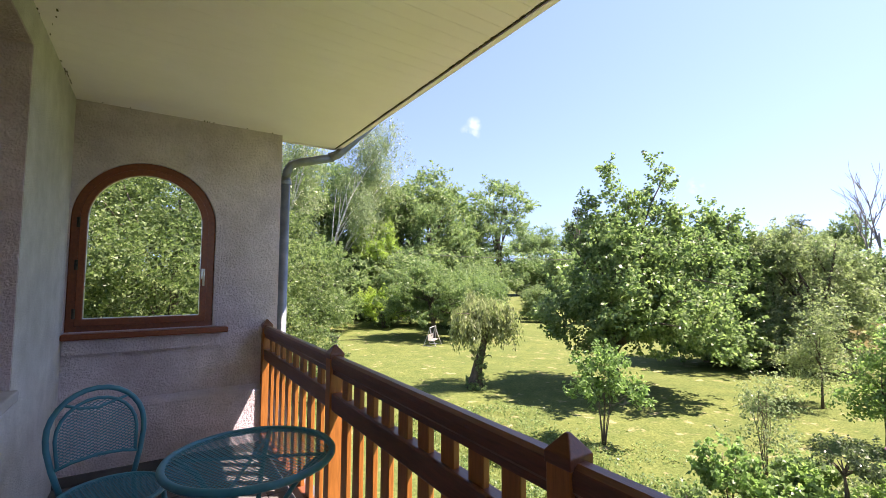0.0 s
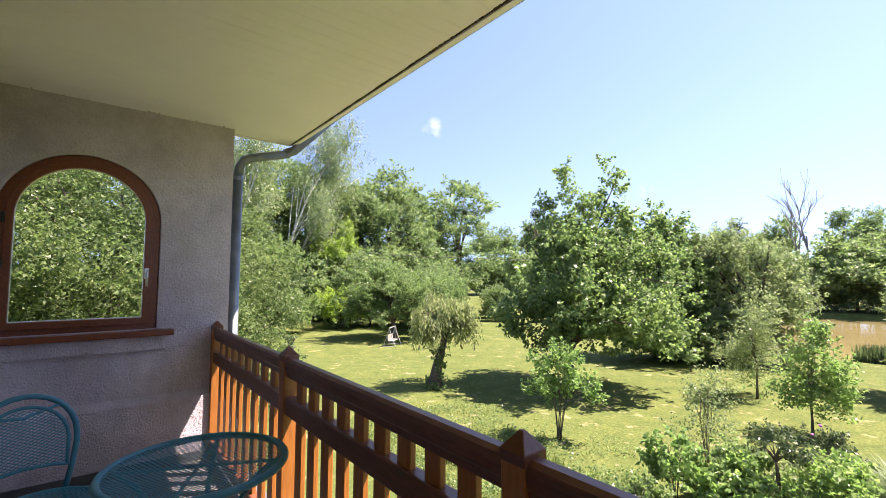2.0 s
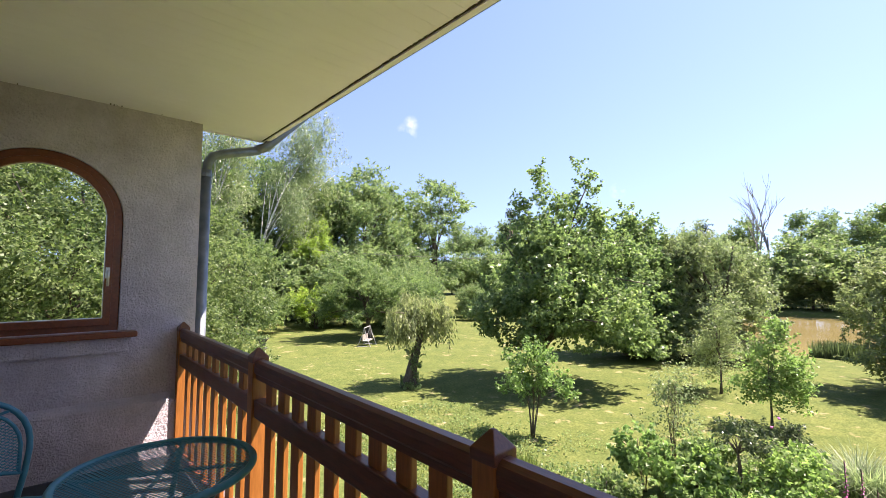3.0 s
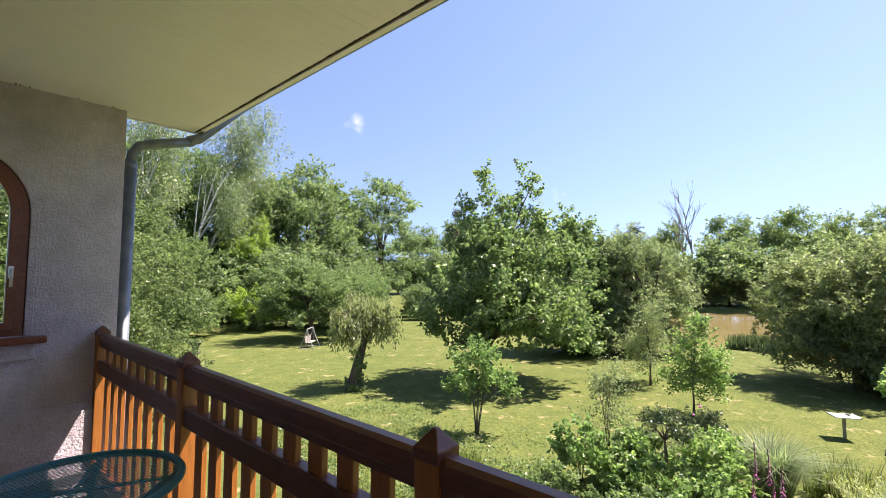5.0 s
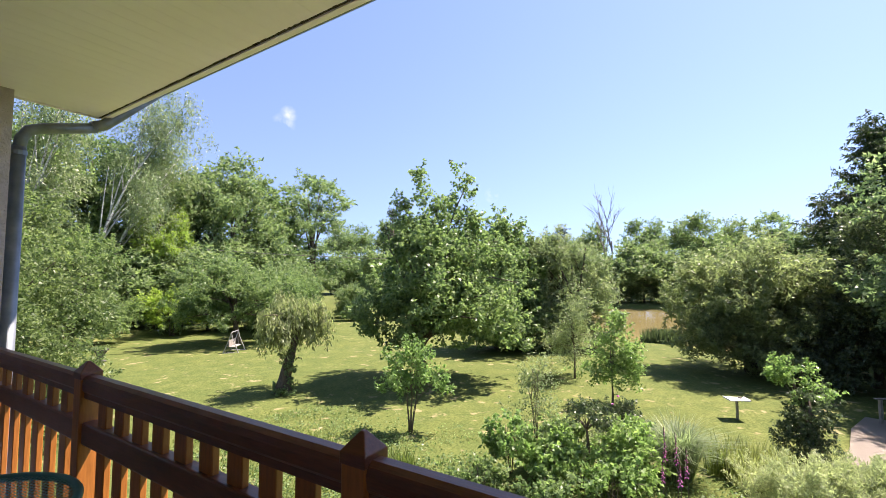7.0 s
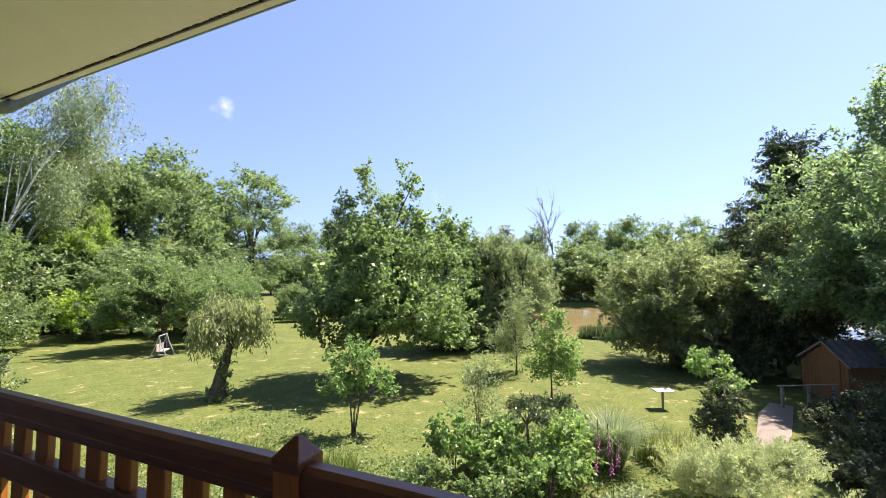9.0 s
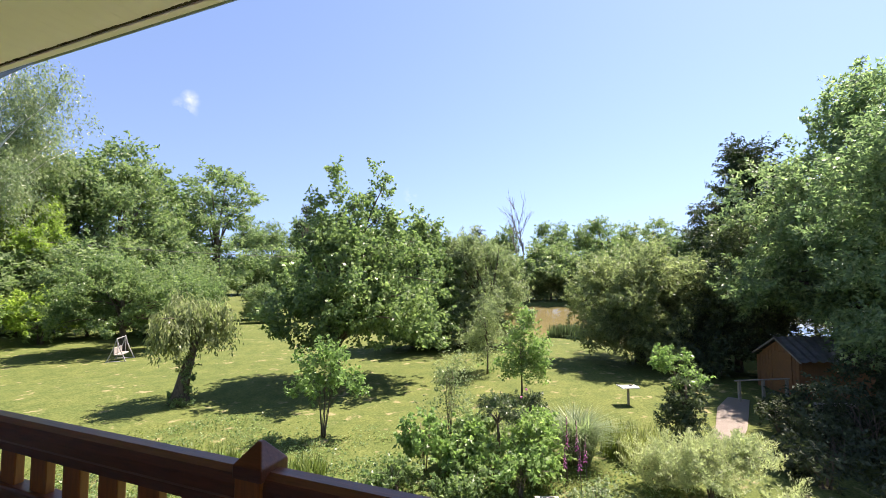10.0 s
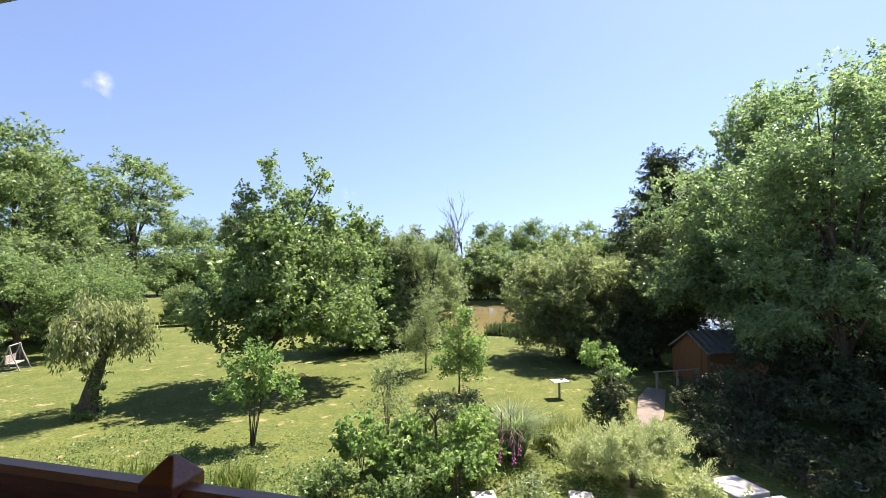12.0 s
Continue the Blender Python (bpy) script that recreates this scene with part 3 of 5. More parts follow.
# arched window
def arch_ring(ro, ri, bo, bi, y0, y1, n=28):
    bm = fresh()

    def outline(r, b):
        return [(AX - r, b)] + [(AX - r * math.cos(math.pi * k / n), AZ + r * math.sin(math.pi * k / n)) for k in range(n + 1)] + [(AX + r, b)]
    o, i = outline(ro, bo), outline(ri, bi)
    rings = [[bm.verts.new((a, y, b)) for a, b in pts] for pts, y in ((o, y0), (i, y0), (i, y1), (o, y1))]
    m = len(o)
    for r, s in zip(rings, rings[1:] + rings[:1]):
        for k in range(m):
            bm.faces.new((r[k], r[(k + 1) % m], s[(k + 1) % m], s[k]))
    bmesh.ops.recalc_face_normals(bm, faces=bm.faces)
    es = [e for e in bm.edges if len(e.link_faces) == 2 and e.calc_face_angle(0) > 0.6]
    bmesh.ops.bevel(bm, geom=es, offset=0.005, segments=2, affect="EDGES", profile=0.5)
    return bm


window = tagged(new("window_1"), "round-arched red-brown wooden window with clear glass", "window", kind="structure")
wf = part("window_frame", arch_ring(0.452, 0.395, 1.063, 1.11, WALL_Y + 0.015, WALL_Y + 0.085), M_FRAME, window)
sash = part("sash", arch_ring(0.402, 0.358, 1.105, 1.155, WALL_Y - 0.005, WALL_Y + 0.06), M_FRAME, window)
bm = fresh()
n = 28
bm.faces.new([bm.verts.new((a, WALL_Y + 0.03, b)) for a, b in [(AX - 0.360, 1.153)] + [(AX - 0.360 * math.cos(math.pi * k / n), AZ + 0.360 * math.sin(math.pi * k / n)) for k in range(n + 1)] + [(AX + 0.360, 1.153)]])
pane = part("pane", bm, M_GLASS, sash, "clear window glass")
pane.visible_shadow = False
part("gasket", arch_ring(0.362, 0.353, 1.151, 1.160, WALL_Y + 0.022, WALL_Y + 0.038), M_STEEL, sash, "thin pale glazing seal")
sl = part("window_sill", box(fresh(), -1.318, WALL_Y - 0.10, 1.02, -0.30, WALL_Y + 0.014, 1.062, 0.010, 3), M_FRAME, window)
hd = part("handle", box(fresh(), AX + 0.362, WALL_Y - 0.018, 1.44, AX + 0.388, WALL_Y - 0.005, 1.52, 0.004, 2), M_STEEL, sash, "brushed steel handle")
part("lever", tube(fresh(), [(AX + 0.375, WALL_Y - 0.012, 1.495), (AX + 0.375, WALL_Y - 0.05, 1.495), (AX + 0.375, WALL_Y - 0.055, 1.47), (AX + 0.375, WALL_Y - 0.055, 1.385)], 0.009, 8), M_STEEL, sash, smooth=True)
for zz in (1.16, 1.5, 1.8):
    part("hinge", tube(fresh(), [(AX - 0.405, WALL_Y - 0.012, zz), (AX - 0.405, WALL_Y - 0.012, zz + 0.07)], 0.010, 8), M_GRIME, wf)
bm = arch_ring(0.495, 0.452, 1.063, 1.064, WALL_Y - 0.004, WALL_Y + 0.01)
setting("window_surround", bm, M_PLASTER, "pale smoothed plaster band round the arch", "window surround")

# ---- railing ----
railing = thing("balcony_railing", "red-brown varnished wooden balcony railing with square posts", "railing")
pm = fresh()
box(pm, -0.036, -0.036, -0.15, 0.036, 0.036, 1.04, 0.004, 2)
post_mesh = mesh_of("post", pm, M_WOODZ_SUN)
cm = fresh()
base = [cm.verts.new((a * 0.039, b * 0.039, z)) for z in (1.035, 1.062) for a, b in ((-1, -1), (1, -1), (1, 1), (-1, 1))]
tip = [cm.verts.new((a * 0.005, b * 0.005, 1.104)) for a, b in ((-1, -1), (1, -1), (1, 1), (-1, 1))]
lo, hi = base[:4], base[4:]
cm.faces.new(lo[::-1]), cm.faces.new(tip)
for r, s in ((lo, hi), (hi, tip)):
    for k in range(4):
        cm.faces.new((r[k], r[(k + 1) % 4], s[(k + 1) % 4], s[k]))
bmesh.ops.recalc_face_normals(cm, faces=cm.faces)
bmesh.ops.bevel(cm, geom=list(cm.edges), offset=0.0025, segments=2, affect="EDGES", profile=0.5)
cap_mesh = mesh_of("cap", cm, M_WOOD_SHADE)
POSTS = (3.2, 1.55, 0.0, -1.55, -3.1, -4.5)
for yy in POSTS:
    p = part("post", post_mesh, None, railing)
    p.location.y = yy
    part("cap", cap_mesh, None, p)
bal_mesh = mesh_of("baluster", box(fresh(), -0.012, -0.037, 0.16, 0.012, 0.037, 0.80, 0.003, 1), M_WOODZ_SUN)
short_mesh = mesh_of("upper_baluster", box(fresh(), -0.012, -0.037, 0.85, 0.012, 0.037, 0.985, 0.003, 1), M_WOODZ_SUN)
for a, b in zip(POSTS, POSTS[1:]):
    lo_y, hi_y = b + 0.036, a - 0.036
    n = 8 if a == 3.2 else 9
    hr = fresh()
    prof = [(-0.022, 0.96), (-0.022, 0.982), (-0.029, 0.992), (-0.031, 1.02), (-0.027, 1.040), (-0.014, 1.050), (0.014, 1.050), (0.027, 1.040), (0.031, 1.02), (0.029, 0.992), (0.022, 0.982), (0.022, 0.96)]
    r0, r1 = ([hr.verts.new((u, q, v)) for u, v in prof] for q in (lo_y, hi_y))
    for k in range(len(prof)):
        hr.faces.new((r0[k], r0[(k + 1) % len(prof)], r1[(k + 1) % len(prof)], r1[k]))
    hr.faces.new(r0), hr.faces.new(r1[::-1])
    part("handrail", hr, M_WOOD_SHADE, railing)
    part("middle_rail", box(fresh(), -0.028, lo_y, 0.775, 0.028, hi_y, 0.865, 0.009, 3), M_WOOD_SHADE, railing)
    part("lower_rail", box(fresh(), -0.028, lo_y, 0.10, 0.028, hi_y, 0.18, 0.009, 3), M_WOOD_SHADE, railing)
    for k in range(n):
        yy = lo_y + (k + 1) * (hi_y - lo_y) / (n + 1)
        for nm, me in (("baluster", bal_mesh), ("upper_baluster", short_mesh)):
            o = part(nm, me, None, railing)
            o.location.y = yy


# ---- balcony furniture ----
def lattice(bm, inside, w, h, pitch, thick, skew=0.5):
    """Crossed bars of expanded metal in the xy plane, cut to the outline that inside() gives as spans along lines."""
    for sgn in (1, -1):
        d = Vector((math.cos(skew), sgn * math.sin(skew)))
        nrm = Vector((-d.y, d.x))
        reach = math.hypot(w, h)
        k = -reach
        while k < reach:
            t0 = t1 = None
            s = -reach
            while s < reach:
                q = nrm * k + d * s
                if inside(q.x, q.y):
                    t0 = s if t0 is None else t0
                    t1 = s
                s += 0.008
            if t0 is not None and t1 - t0 > 0.02:
                a, b, e = nrm * k + d * t0, nrm * k + d * t1, nrm * thick * 0.5
                z0, z1 = (-0.0012, 0.0002) if sgn > 0 else (-0.0002, 0.0012)
                vs = [bm.verts.new((p.x, p.y, z)) for z in (z0, z1) for p in (a - e, b - e, b + e, a + e)]
                bm.faces.new(vs[:4][::-1]), bm.faces.new(vs[4:])
                for i in range(4):
                    bm.faces.new((vs[i], vs[(i + 1) % 4], vs[4 + (i + 1) % 4], vs[4 + i]))
            k += pitch
    return bm


TR = 0.325
table = thing("bistro_table", "round teal metal bistro table with a pierced mesh top", "table", -0.435, 1.31, FLOOR, 20)
top = part("tabletop", lattice(fresh(), lambda a, b: a * a + b * b < TR * TR, TR, TR, 0.0145, 0.0036), M_TEAL, table)
top.location.z = 0.665
top["kind"] = "stuff"
part("rim", tube(fresh(), [(TR * math.cos(a), TR * math.sin(a), 0.66) for a in np.linspace(0, 2 * math.pi, 48, endpoint=False)], 0.015, 10, True), M_TEAL, table, smooth=True)
part("hoop", tube(fresh(), [(0.12 * math.cos(a), 0.12 * math.sin(a), 0.40) for a in np.linspace(0, 2 * math.pi, 28, endpoint=False)], 0.007, 8, True), M_TEAL, table, smooth=True)
for k in range(4):
    a = math.pi / 4 + k * math.pi / 2
    c, s = math.cos(a), math.sin(a)
    part("leg", tube(fresh(), [(c * r, s * r, z) for r, z in ((0.30, 0.655), (0.22, 0.60), (0.14, 0.48), (0.12, 0.38), (0.15, 0.22), (0.24, 0.06), (0.28, 0.012))], 0.011, 8), M_TEAL, table, smooth=True)
    part("brace", tube(fresh(), [(0, 0, 0.652), (c * 0.30, s * 0.30, 0.652)], 0.007, 6), M_TEAL, table)

# the chair faces its local -y; its back stands at +y
chair = thing("bistro_chair", "teal metal bistro chair with an arched mesh back", "chair", -0.93, 1.80, FLOOR, 18)


def lay_back(pts):
    return [(a, 0.19 + 0.10 * (c - 0.42) / 0.45, c) for a, b, c in pts]


outer = [(-0.14, 0, 0.42), (-0.172, 0, 0.53), (-0.19, 0, 0.62)] + arc(0, 0.665, 0.192, 180, 0, 14) + [(0.19, 0, 0.62), (0.172, 0, 0.53), (0.14, 0, 0.42)]
inner = [(-0.15, 0, 0.53), (-0.158, 0, 0.62)] + arc(0, 0.65, 0.16, 180, 0, 12) + [(0.158, 0, 0.62), (0.15, 0, 0.53)]
part("back_frame", tube(fresh(), lay_back(outer), 0.0125, 8), M_TEAL, chair, smooth=True)
for s in (-1, 1):
    part("leg", tube(fresh(), [(s * 0.14, 0.19, 0.43), (s * 0.17, 0.22, 0.2), (s * 0.19, 0.26, 0.012)], 0.012, 8), M_TEAL, chair, smooth=True)
part("inner_hoop", tube(fresh(), lay_back(inner), 0.008, 8), M_TEAL, chair, smooth=True)
part("back_rail", tube(fresh(), lay_back([(-0.168, 0, 0.527), (-0.1, 0, 0.545), (0, 0, 0.555), (0.1, 0, 0.545), (0.168, 0, 0.527)]), 0.008, 8), M_TEAL, chair, smooth=True)
part("top_scroll", tube(fresh(), lay_back([(-0.13, 0, 0.80), (-0.07, 0, 0.775), (0, 0, 0.765), (0.07, 0, 0.785), (0.13, 0, 0.80)]), 0.007, 8), M_TEAL, chair, smooth=True)
bk = part("backrest", lattice(fresh(), lambda a, b: abs(a) < 0.16 and -0.12 < b < -0.01 + math.sqrt(max(0, 0.155**2 - a * a)), 0.17, 0.3, 0.012, 0.0034), M_TEAL, chair)
bk.matrix_local = pose(0, 0.237, 0.66, 90 - 12.5, 0, 0)
st = part("seat", lattice(fresh(), lambda a, b: a * a + b * b < 0.2**2, 0.2, 0.2, 0.012, 0.0034), M_TEAL, chair)
st.location = (0, -0.01, 0.445)
st["kind"] = bk["kind"] = "stuff"
part("seat_rim", tube(fresh(), [(0.2 * math.cos(a), -0.01 + 0.2 * math.sin(a), 0.44) for a in np.linspace(0, 2 * math.pi, 36, endpoint=False)], 0.012, 8, True), M_TEAL, chair, smooth=True)
for s in (-1, 1):
    part("leg", tube(fresh(), [(s * 0.17, -0.11, 0.435), (s * 0.19, -0.17, 0.2), (s * 0.2, -0.2, 0.012)], 0.0115, 8), M_TEAL, chair, smooth=True)

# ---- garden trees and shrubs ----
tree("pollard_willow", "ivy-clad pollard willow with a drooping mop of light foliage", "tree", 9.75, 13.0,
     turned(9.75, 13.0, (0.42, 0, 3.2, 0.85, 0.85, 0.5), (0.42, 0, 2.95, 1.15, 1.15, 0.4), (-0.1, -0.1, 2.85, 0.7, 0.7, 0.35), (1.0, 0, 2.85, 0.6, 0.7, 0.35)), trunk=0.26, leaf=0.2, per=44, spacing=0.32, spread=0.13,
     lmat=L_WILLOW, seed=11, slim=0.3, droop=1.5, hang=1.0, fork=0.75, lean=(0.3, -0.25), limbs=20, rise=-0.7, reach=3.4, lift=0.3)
tree("ivy", "green ivy climbing the willow trunk", "ivy", 9.75, 12.95,
     [(0.0, 0.0, 0.15, 0.5, 0.5, 0.2), (0.12, -0.12, 0.9, 0.28, 0.28, 0.7)], trunk=0.02, leaf=0.09, per=30, spacing=0.2, spread=0.1, lmat=L_MID, seed=12, limbs=2)
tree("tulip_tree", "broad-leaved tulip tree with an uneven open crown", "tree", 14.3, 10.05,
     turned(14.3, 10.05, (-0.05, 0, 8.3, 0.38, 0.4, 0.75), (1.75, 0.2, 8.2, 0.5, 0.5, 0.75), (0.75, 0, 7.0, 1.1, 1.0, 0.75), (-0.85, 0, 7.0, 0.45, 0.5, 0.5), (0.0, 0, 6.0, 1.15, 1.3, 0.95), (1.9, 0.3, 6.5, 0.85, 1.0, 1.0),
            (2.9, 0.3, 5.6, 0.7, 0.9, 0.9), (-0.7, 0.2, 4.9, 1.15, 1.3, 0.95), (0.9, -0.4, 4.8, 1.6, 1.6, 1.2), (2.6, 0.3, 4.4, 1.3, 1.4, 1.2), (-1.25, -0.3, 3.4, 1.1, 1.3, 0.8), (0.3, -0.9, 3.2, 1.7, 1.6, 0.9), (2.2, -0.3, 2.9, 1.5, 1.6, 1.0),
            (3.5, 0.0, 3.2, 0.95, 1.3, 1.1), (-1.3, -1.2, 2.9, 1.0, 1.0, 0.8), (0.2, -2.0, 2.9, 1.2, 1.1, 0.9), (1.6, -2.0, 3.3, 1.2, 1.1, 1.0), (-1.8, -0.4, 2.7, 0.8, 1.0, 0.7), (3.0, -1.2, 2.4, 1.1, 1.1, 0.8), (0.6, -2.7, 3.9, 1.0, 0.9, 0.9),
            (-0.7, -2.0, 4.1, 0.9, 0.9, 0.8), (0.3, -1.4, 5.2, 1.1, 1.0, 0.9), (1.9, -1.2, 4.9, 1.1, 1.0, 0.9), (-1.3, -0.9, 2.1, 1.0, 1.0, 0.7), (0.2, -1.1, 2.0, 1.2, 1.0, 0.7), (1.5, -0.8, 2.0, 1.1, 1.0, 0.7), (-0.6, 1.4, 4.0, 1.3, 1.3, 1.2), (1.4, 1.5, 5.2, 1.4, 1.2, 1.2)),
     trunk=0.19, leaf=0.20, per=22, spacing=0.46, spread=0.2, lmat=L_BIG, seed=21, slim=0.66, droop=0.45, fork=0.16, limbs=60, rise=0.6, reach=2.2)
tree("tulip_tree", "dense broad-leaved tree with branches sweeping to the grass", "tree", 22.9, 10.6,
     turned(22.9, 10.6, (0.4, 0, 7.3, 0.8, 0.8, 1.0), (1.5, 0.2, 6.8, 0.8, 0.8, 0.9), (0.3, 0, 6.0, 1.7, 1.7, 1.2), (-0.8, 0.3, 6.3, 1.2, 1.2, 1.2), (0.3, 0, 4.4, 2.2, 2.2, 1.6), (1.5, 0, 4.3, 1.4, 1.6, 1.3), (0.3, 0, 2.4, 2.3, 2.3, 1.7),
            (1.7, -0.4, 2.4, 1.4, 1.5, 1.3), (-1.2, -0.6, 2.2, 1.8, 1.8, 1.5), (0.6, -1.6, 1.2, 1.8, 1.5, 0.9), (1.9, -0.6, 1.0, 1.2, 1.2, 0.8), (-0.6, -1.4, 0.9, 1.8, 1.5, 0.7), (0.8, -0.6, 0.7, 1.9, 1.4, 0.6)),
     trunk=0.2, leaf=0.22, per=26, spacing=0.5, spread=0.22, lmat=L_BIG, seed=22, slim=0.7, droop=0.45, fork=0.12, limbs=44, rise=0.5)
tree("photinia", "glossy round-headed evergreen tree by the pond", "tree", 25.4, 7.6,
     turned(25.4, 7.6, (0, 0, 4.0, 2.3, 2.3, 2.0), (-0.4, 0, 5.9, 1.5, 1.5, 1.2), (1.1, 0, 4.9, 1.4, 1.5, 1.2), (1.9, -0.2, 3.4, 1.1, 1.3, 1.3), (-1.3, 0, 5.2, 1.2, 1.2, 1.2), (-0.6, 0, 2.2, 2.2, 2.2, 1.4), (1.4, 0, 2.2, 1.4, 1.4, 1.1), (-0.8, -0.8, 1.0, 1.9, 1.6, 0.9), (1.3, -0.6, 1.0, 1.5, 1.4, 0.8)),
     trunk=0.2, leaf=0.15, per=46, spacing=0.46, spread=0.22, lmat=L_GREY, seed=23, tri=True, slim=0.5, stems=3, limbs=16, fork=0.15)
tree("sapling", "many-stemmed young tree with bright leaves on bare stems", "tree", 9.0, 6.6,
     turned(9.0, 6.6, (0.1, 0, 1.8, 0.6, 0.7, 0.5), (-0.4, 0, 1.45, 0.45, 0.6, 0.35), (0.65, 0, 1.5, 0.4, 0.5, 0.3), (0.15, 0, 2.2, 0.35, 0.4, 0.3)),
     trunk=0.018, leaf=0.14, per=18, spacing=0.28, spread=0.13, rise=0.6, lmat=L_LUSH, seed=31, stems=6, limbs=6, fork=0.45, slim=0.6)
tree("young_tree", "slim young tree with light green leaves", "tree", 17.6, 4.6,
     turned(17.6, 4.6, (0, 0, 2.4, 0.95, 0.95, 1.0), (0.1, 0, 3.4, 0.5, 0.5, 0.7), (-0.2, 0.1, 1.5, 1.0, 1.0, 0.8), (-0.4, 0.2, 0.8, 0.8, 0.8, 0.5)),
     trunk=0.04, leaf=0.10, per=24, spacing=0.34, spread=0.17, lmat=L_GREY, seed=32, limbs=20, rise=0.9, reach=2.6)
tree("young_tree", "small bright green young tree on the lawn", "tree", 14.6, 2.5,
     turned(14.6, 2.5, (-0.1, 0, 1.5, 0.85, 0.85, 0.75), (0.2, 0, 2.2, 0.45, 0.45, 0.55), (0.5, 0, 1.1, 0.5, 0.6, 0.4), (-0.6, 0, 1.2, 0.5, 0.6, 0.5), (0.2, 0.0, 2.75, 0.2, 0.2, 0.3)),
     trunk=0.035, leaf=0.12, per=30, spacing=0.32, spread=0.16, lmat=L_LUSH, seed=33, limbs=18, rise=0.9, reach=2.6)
tree("shrub", "tall sparse shrub with small pale leaves", "shrub", 10.5, 3.6,
     [(0, 0, 1.3, 0.6, 0.6, 0.8), (0.1, 0.1, 0.7, 0.6, 0.6, 0.4), (-0.1, 0, 1.8, 0.35, 0.35, 0.35)],
     trunk=0.014, leaf=0.085, per=15, spacing=0.27, spread=0.13, lmat=L_GREY, seed=34, stems=5, limbs=6, rise=0.8, reach=2.6)
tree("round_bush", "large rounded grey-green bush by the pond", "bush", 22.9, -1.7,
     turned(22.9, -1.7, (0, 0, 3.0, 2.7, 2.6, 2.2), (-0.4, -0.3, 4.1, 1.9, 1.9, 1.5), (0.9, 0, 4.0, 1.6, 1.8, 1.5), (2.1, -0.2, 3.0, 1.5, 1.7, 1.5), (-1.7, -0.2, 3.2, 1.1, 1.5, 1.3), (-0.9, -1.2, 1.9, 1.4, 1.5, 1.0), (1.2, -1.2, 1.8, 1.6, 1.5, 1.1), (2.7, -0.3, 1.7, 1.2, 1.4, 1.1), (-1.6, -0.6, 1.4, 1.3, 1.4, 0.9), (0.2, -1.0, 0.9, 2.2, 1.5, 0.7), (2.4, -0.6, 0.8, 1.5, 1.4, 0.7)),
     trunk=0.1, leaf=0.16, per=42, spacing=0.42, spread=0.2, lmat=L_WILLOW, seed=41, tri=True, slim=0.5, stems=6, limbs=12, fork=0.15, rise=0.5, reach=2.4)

# planting below the balcony
for k, (x, y, r, h, mat, lf, sd) in enumerate((
        (8.2, 3.3, 0.6, 1.15, L_LUSH, 0.14, 51), (8.6, 2.5, 0.65, 1.2, L_BIG, 0.14, 52), (7.9, 2.3, 0.6, 1.0, L_LUSH, 0.16, 53),
        (8.6, 0.95, 0.75, 1.35, L_LUSH, 0.12, 54), (7.7, 1.1, 0.6, 0.95, L_LUSH, 0.12, 55), (9.3, 1.6, 0.6, 1.0, L_GREY, 0.11, 56),
        (7.0, 3.4, 0.5, 0.6, L_MID, 0.11, 57), (7.0, 2.0, 0.5, 0.7, L_BIG, 0.12, 58), (9.9, 0.9, 0.45, 0.9, L_GREY, 0.09, 59), (7.6, -0.3, 0.5, 0.5, L_GREY, 0.08, 60))):
    tree("shrub", "leafy garden shrub in the bed below the balcony", "shrub", x, y,
         [(0, 0, h * 0.55, r, r, h * 0.5), (r * 0.4, -r * 0.3, h * 0.75, r * 0.5, r * 0.5, h * 0.35), (-r * 0.4, r * 0.4, h * 0.6, r * 0.55, r * 0.55, h * 0.35)],
         trunk=0.012, leaf=lf, per=17, spacing=0.23, spread=0.1, lmat=mat, seed=sd, stems=5, limbs=6, group="shrubs in the bed", fill=0.5)
tree("rose_bush", "dark-leaved rose bush with a few pink flowers", "shrub", 11.2, 1.6,
     [(0, 0, 0.9, 0.42, 0.42, 0.35), (0.1, -0.25, 0.7, 0.35, 0.35, 0.3)], trunk=0.014, leaf=0.09, per=30, spacing=0.22, spread=0.09, lmat=L_DARK, seed=61, stems=4, limbs=5)
tree("standard_shrub", "small trained shrub on a stout dark stem", "shrub", 8.3, 1.75,
     [(0, 0, 1.5, 0.4, 0.4, 0.25)], trunk=0.07, leaf=0.08, per=30, spacing=0.2, spread=0.09, lmat=L_DARK, seed=62, limbs=12, fork=0.8, lean=(0.1, -0.1))
tree("golden_bush", "loose yellow-green feathery bush", "bush", 8.8, -2.2,
     [(0, 0, 0.6, 1.0, 1.2, 0.55), (0.2, -0.4, 0.9, 0.6, 0.6, 0.45), (0.1, 0.6, 0.65, 0.6, 0.6, 0.4), (-0.3, 0.0, 0.9, 0.4, 0.5, 0.35)],
     trunk=0.012, leaf=0.075, per=50, spacing=0.2, spread=0.10, lmat=L_YELLOW, seed=63, tri=True, stems=6, limbs=6, slim=0.3, droop=-0.4, fill=0.3, rise=1.2, reach=2.2)
tree("golden_bush", "low yellow-green bush at the foot of the house", "bush", 7.6, -3.3,
     [(0, 0, 0.45, 0.5, 0.5, 0.4)], trunk=0.012, leaf=0.09, per=36, spacing=0.2, spread=0.11, lmat=L_YELLOW, seed=64, stems=4, limbs=5, droop=-0.4)
tree("ivy_stump", "dark ivy-covered stump beside the path", "bush", 12.4, -2.35,
     [(0, 0, 0.55, 0.55, 0.6, 0.55), (0.1, 0.0, 1.15, 0.48, 0.5, 0.5), (0.1, 0.35, 0.4, 0.4, 0.4, 0.4)], trunk=0.16, leaf=0.09, per=30, spacing=0.22, spread=0.1, lmat=L_DARK, seed=65, limbs=10)
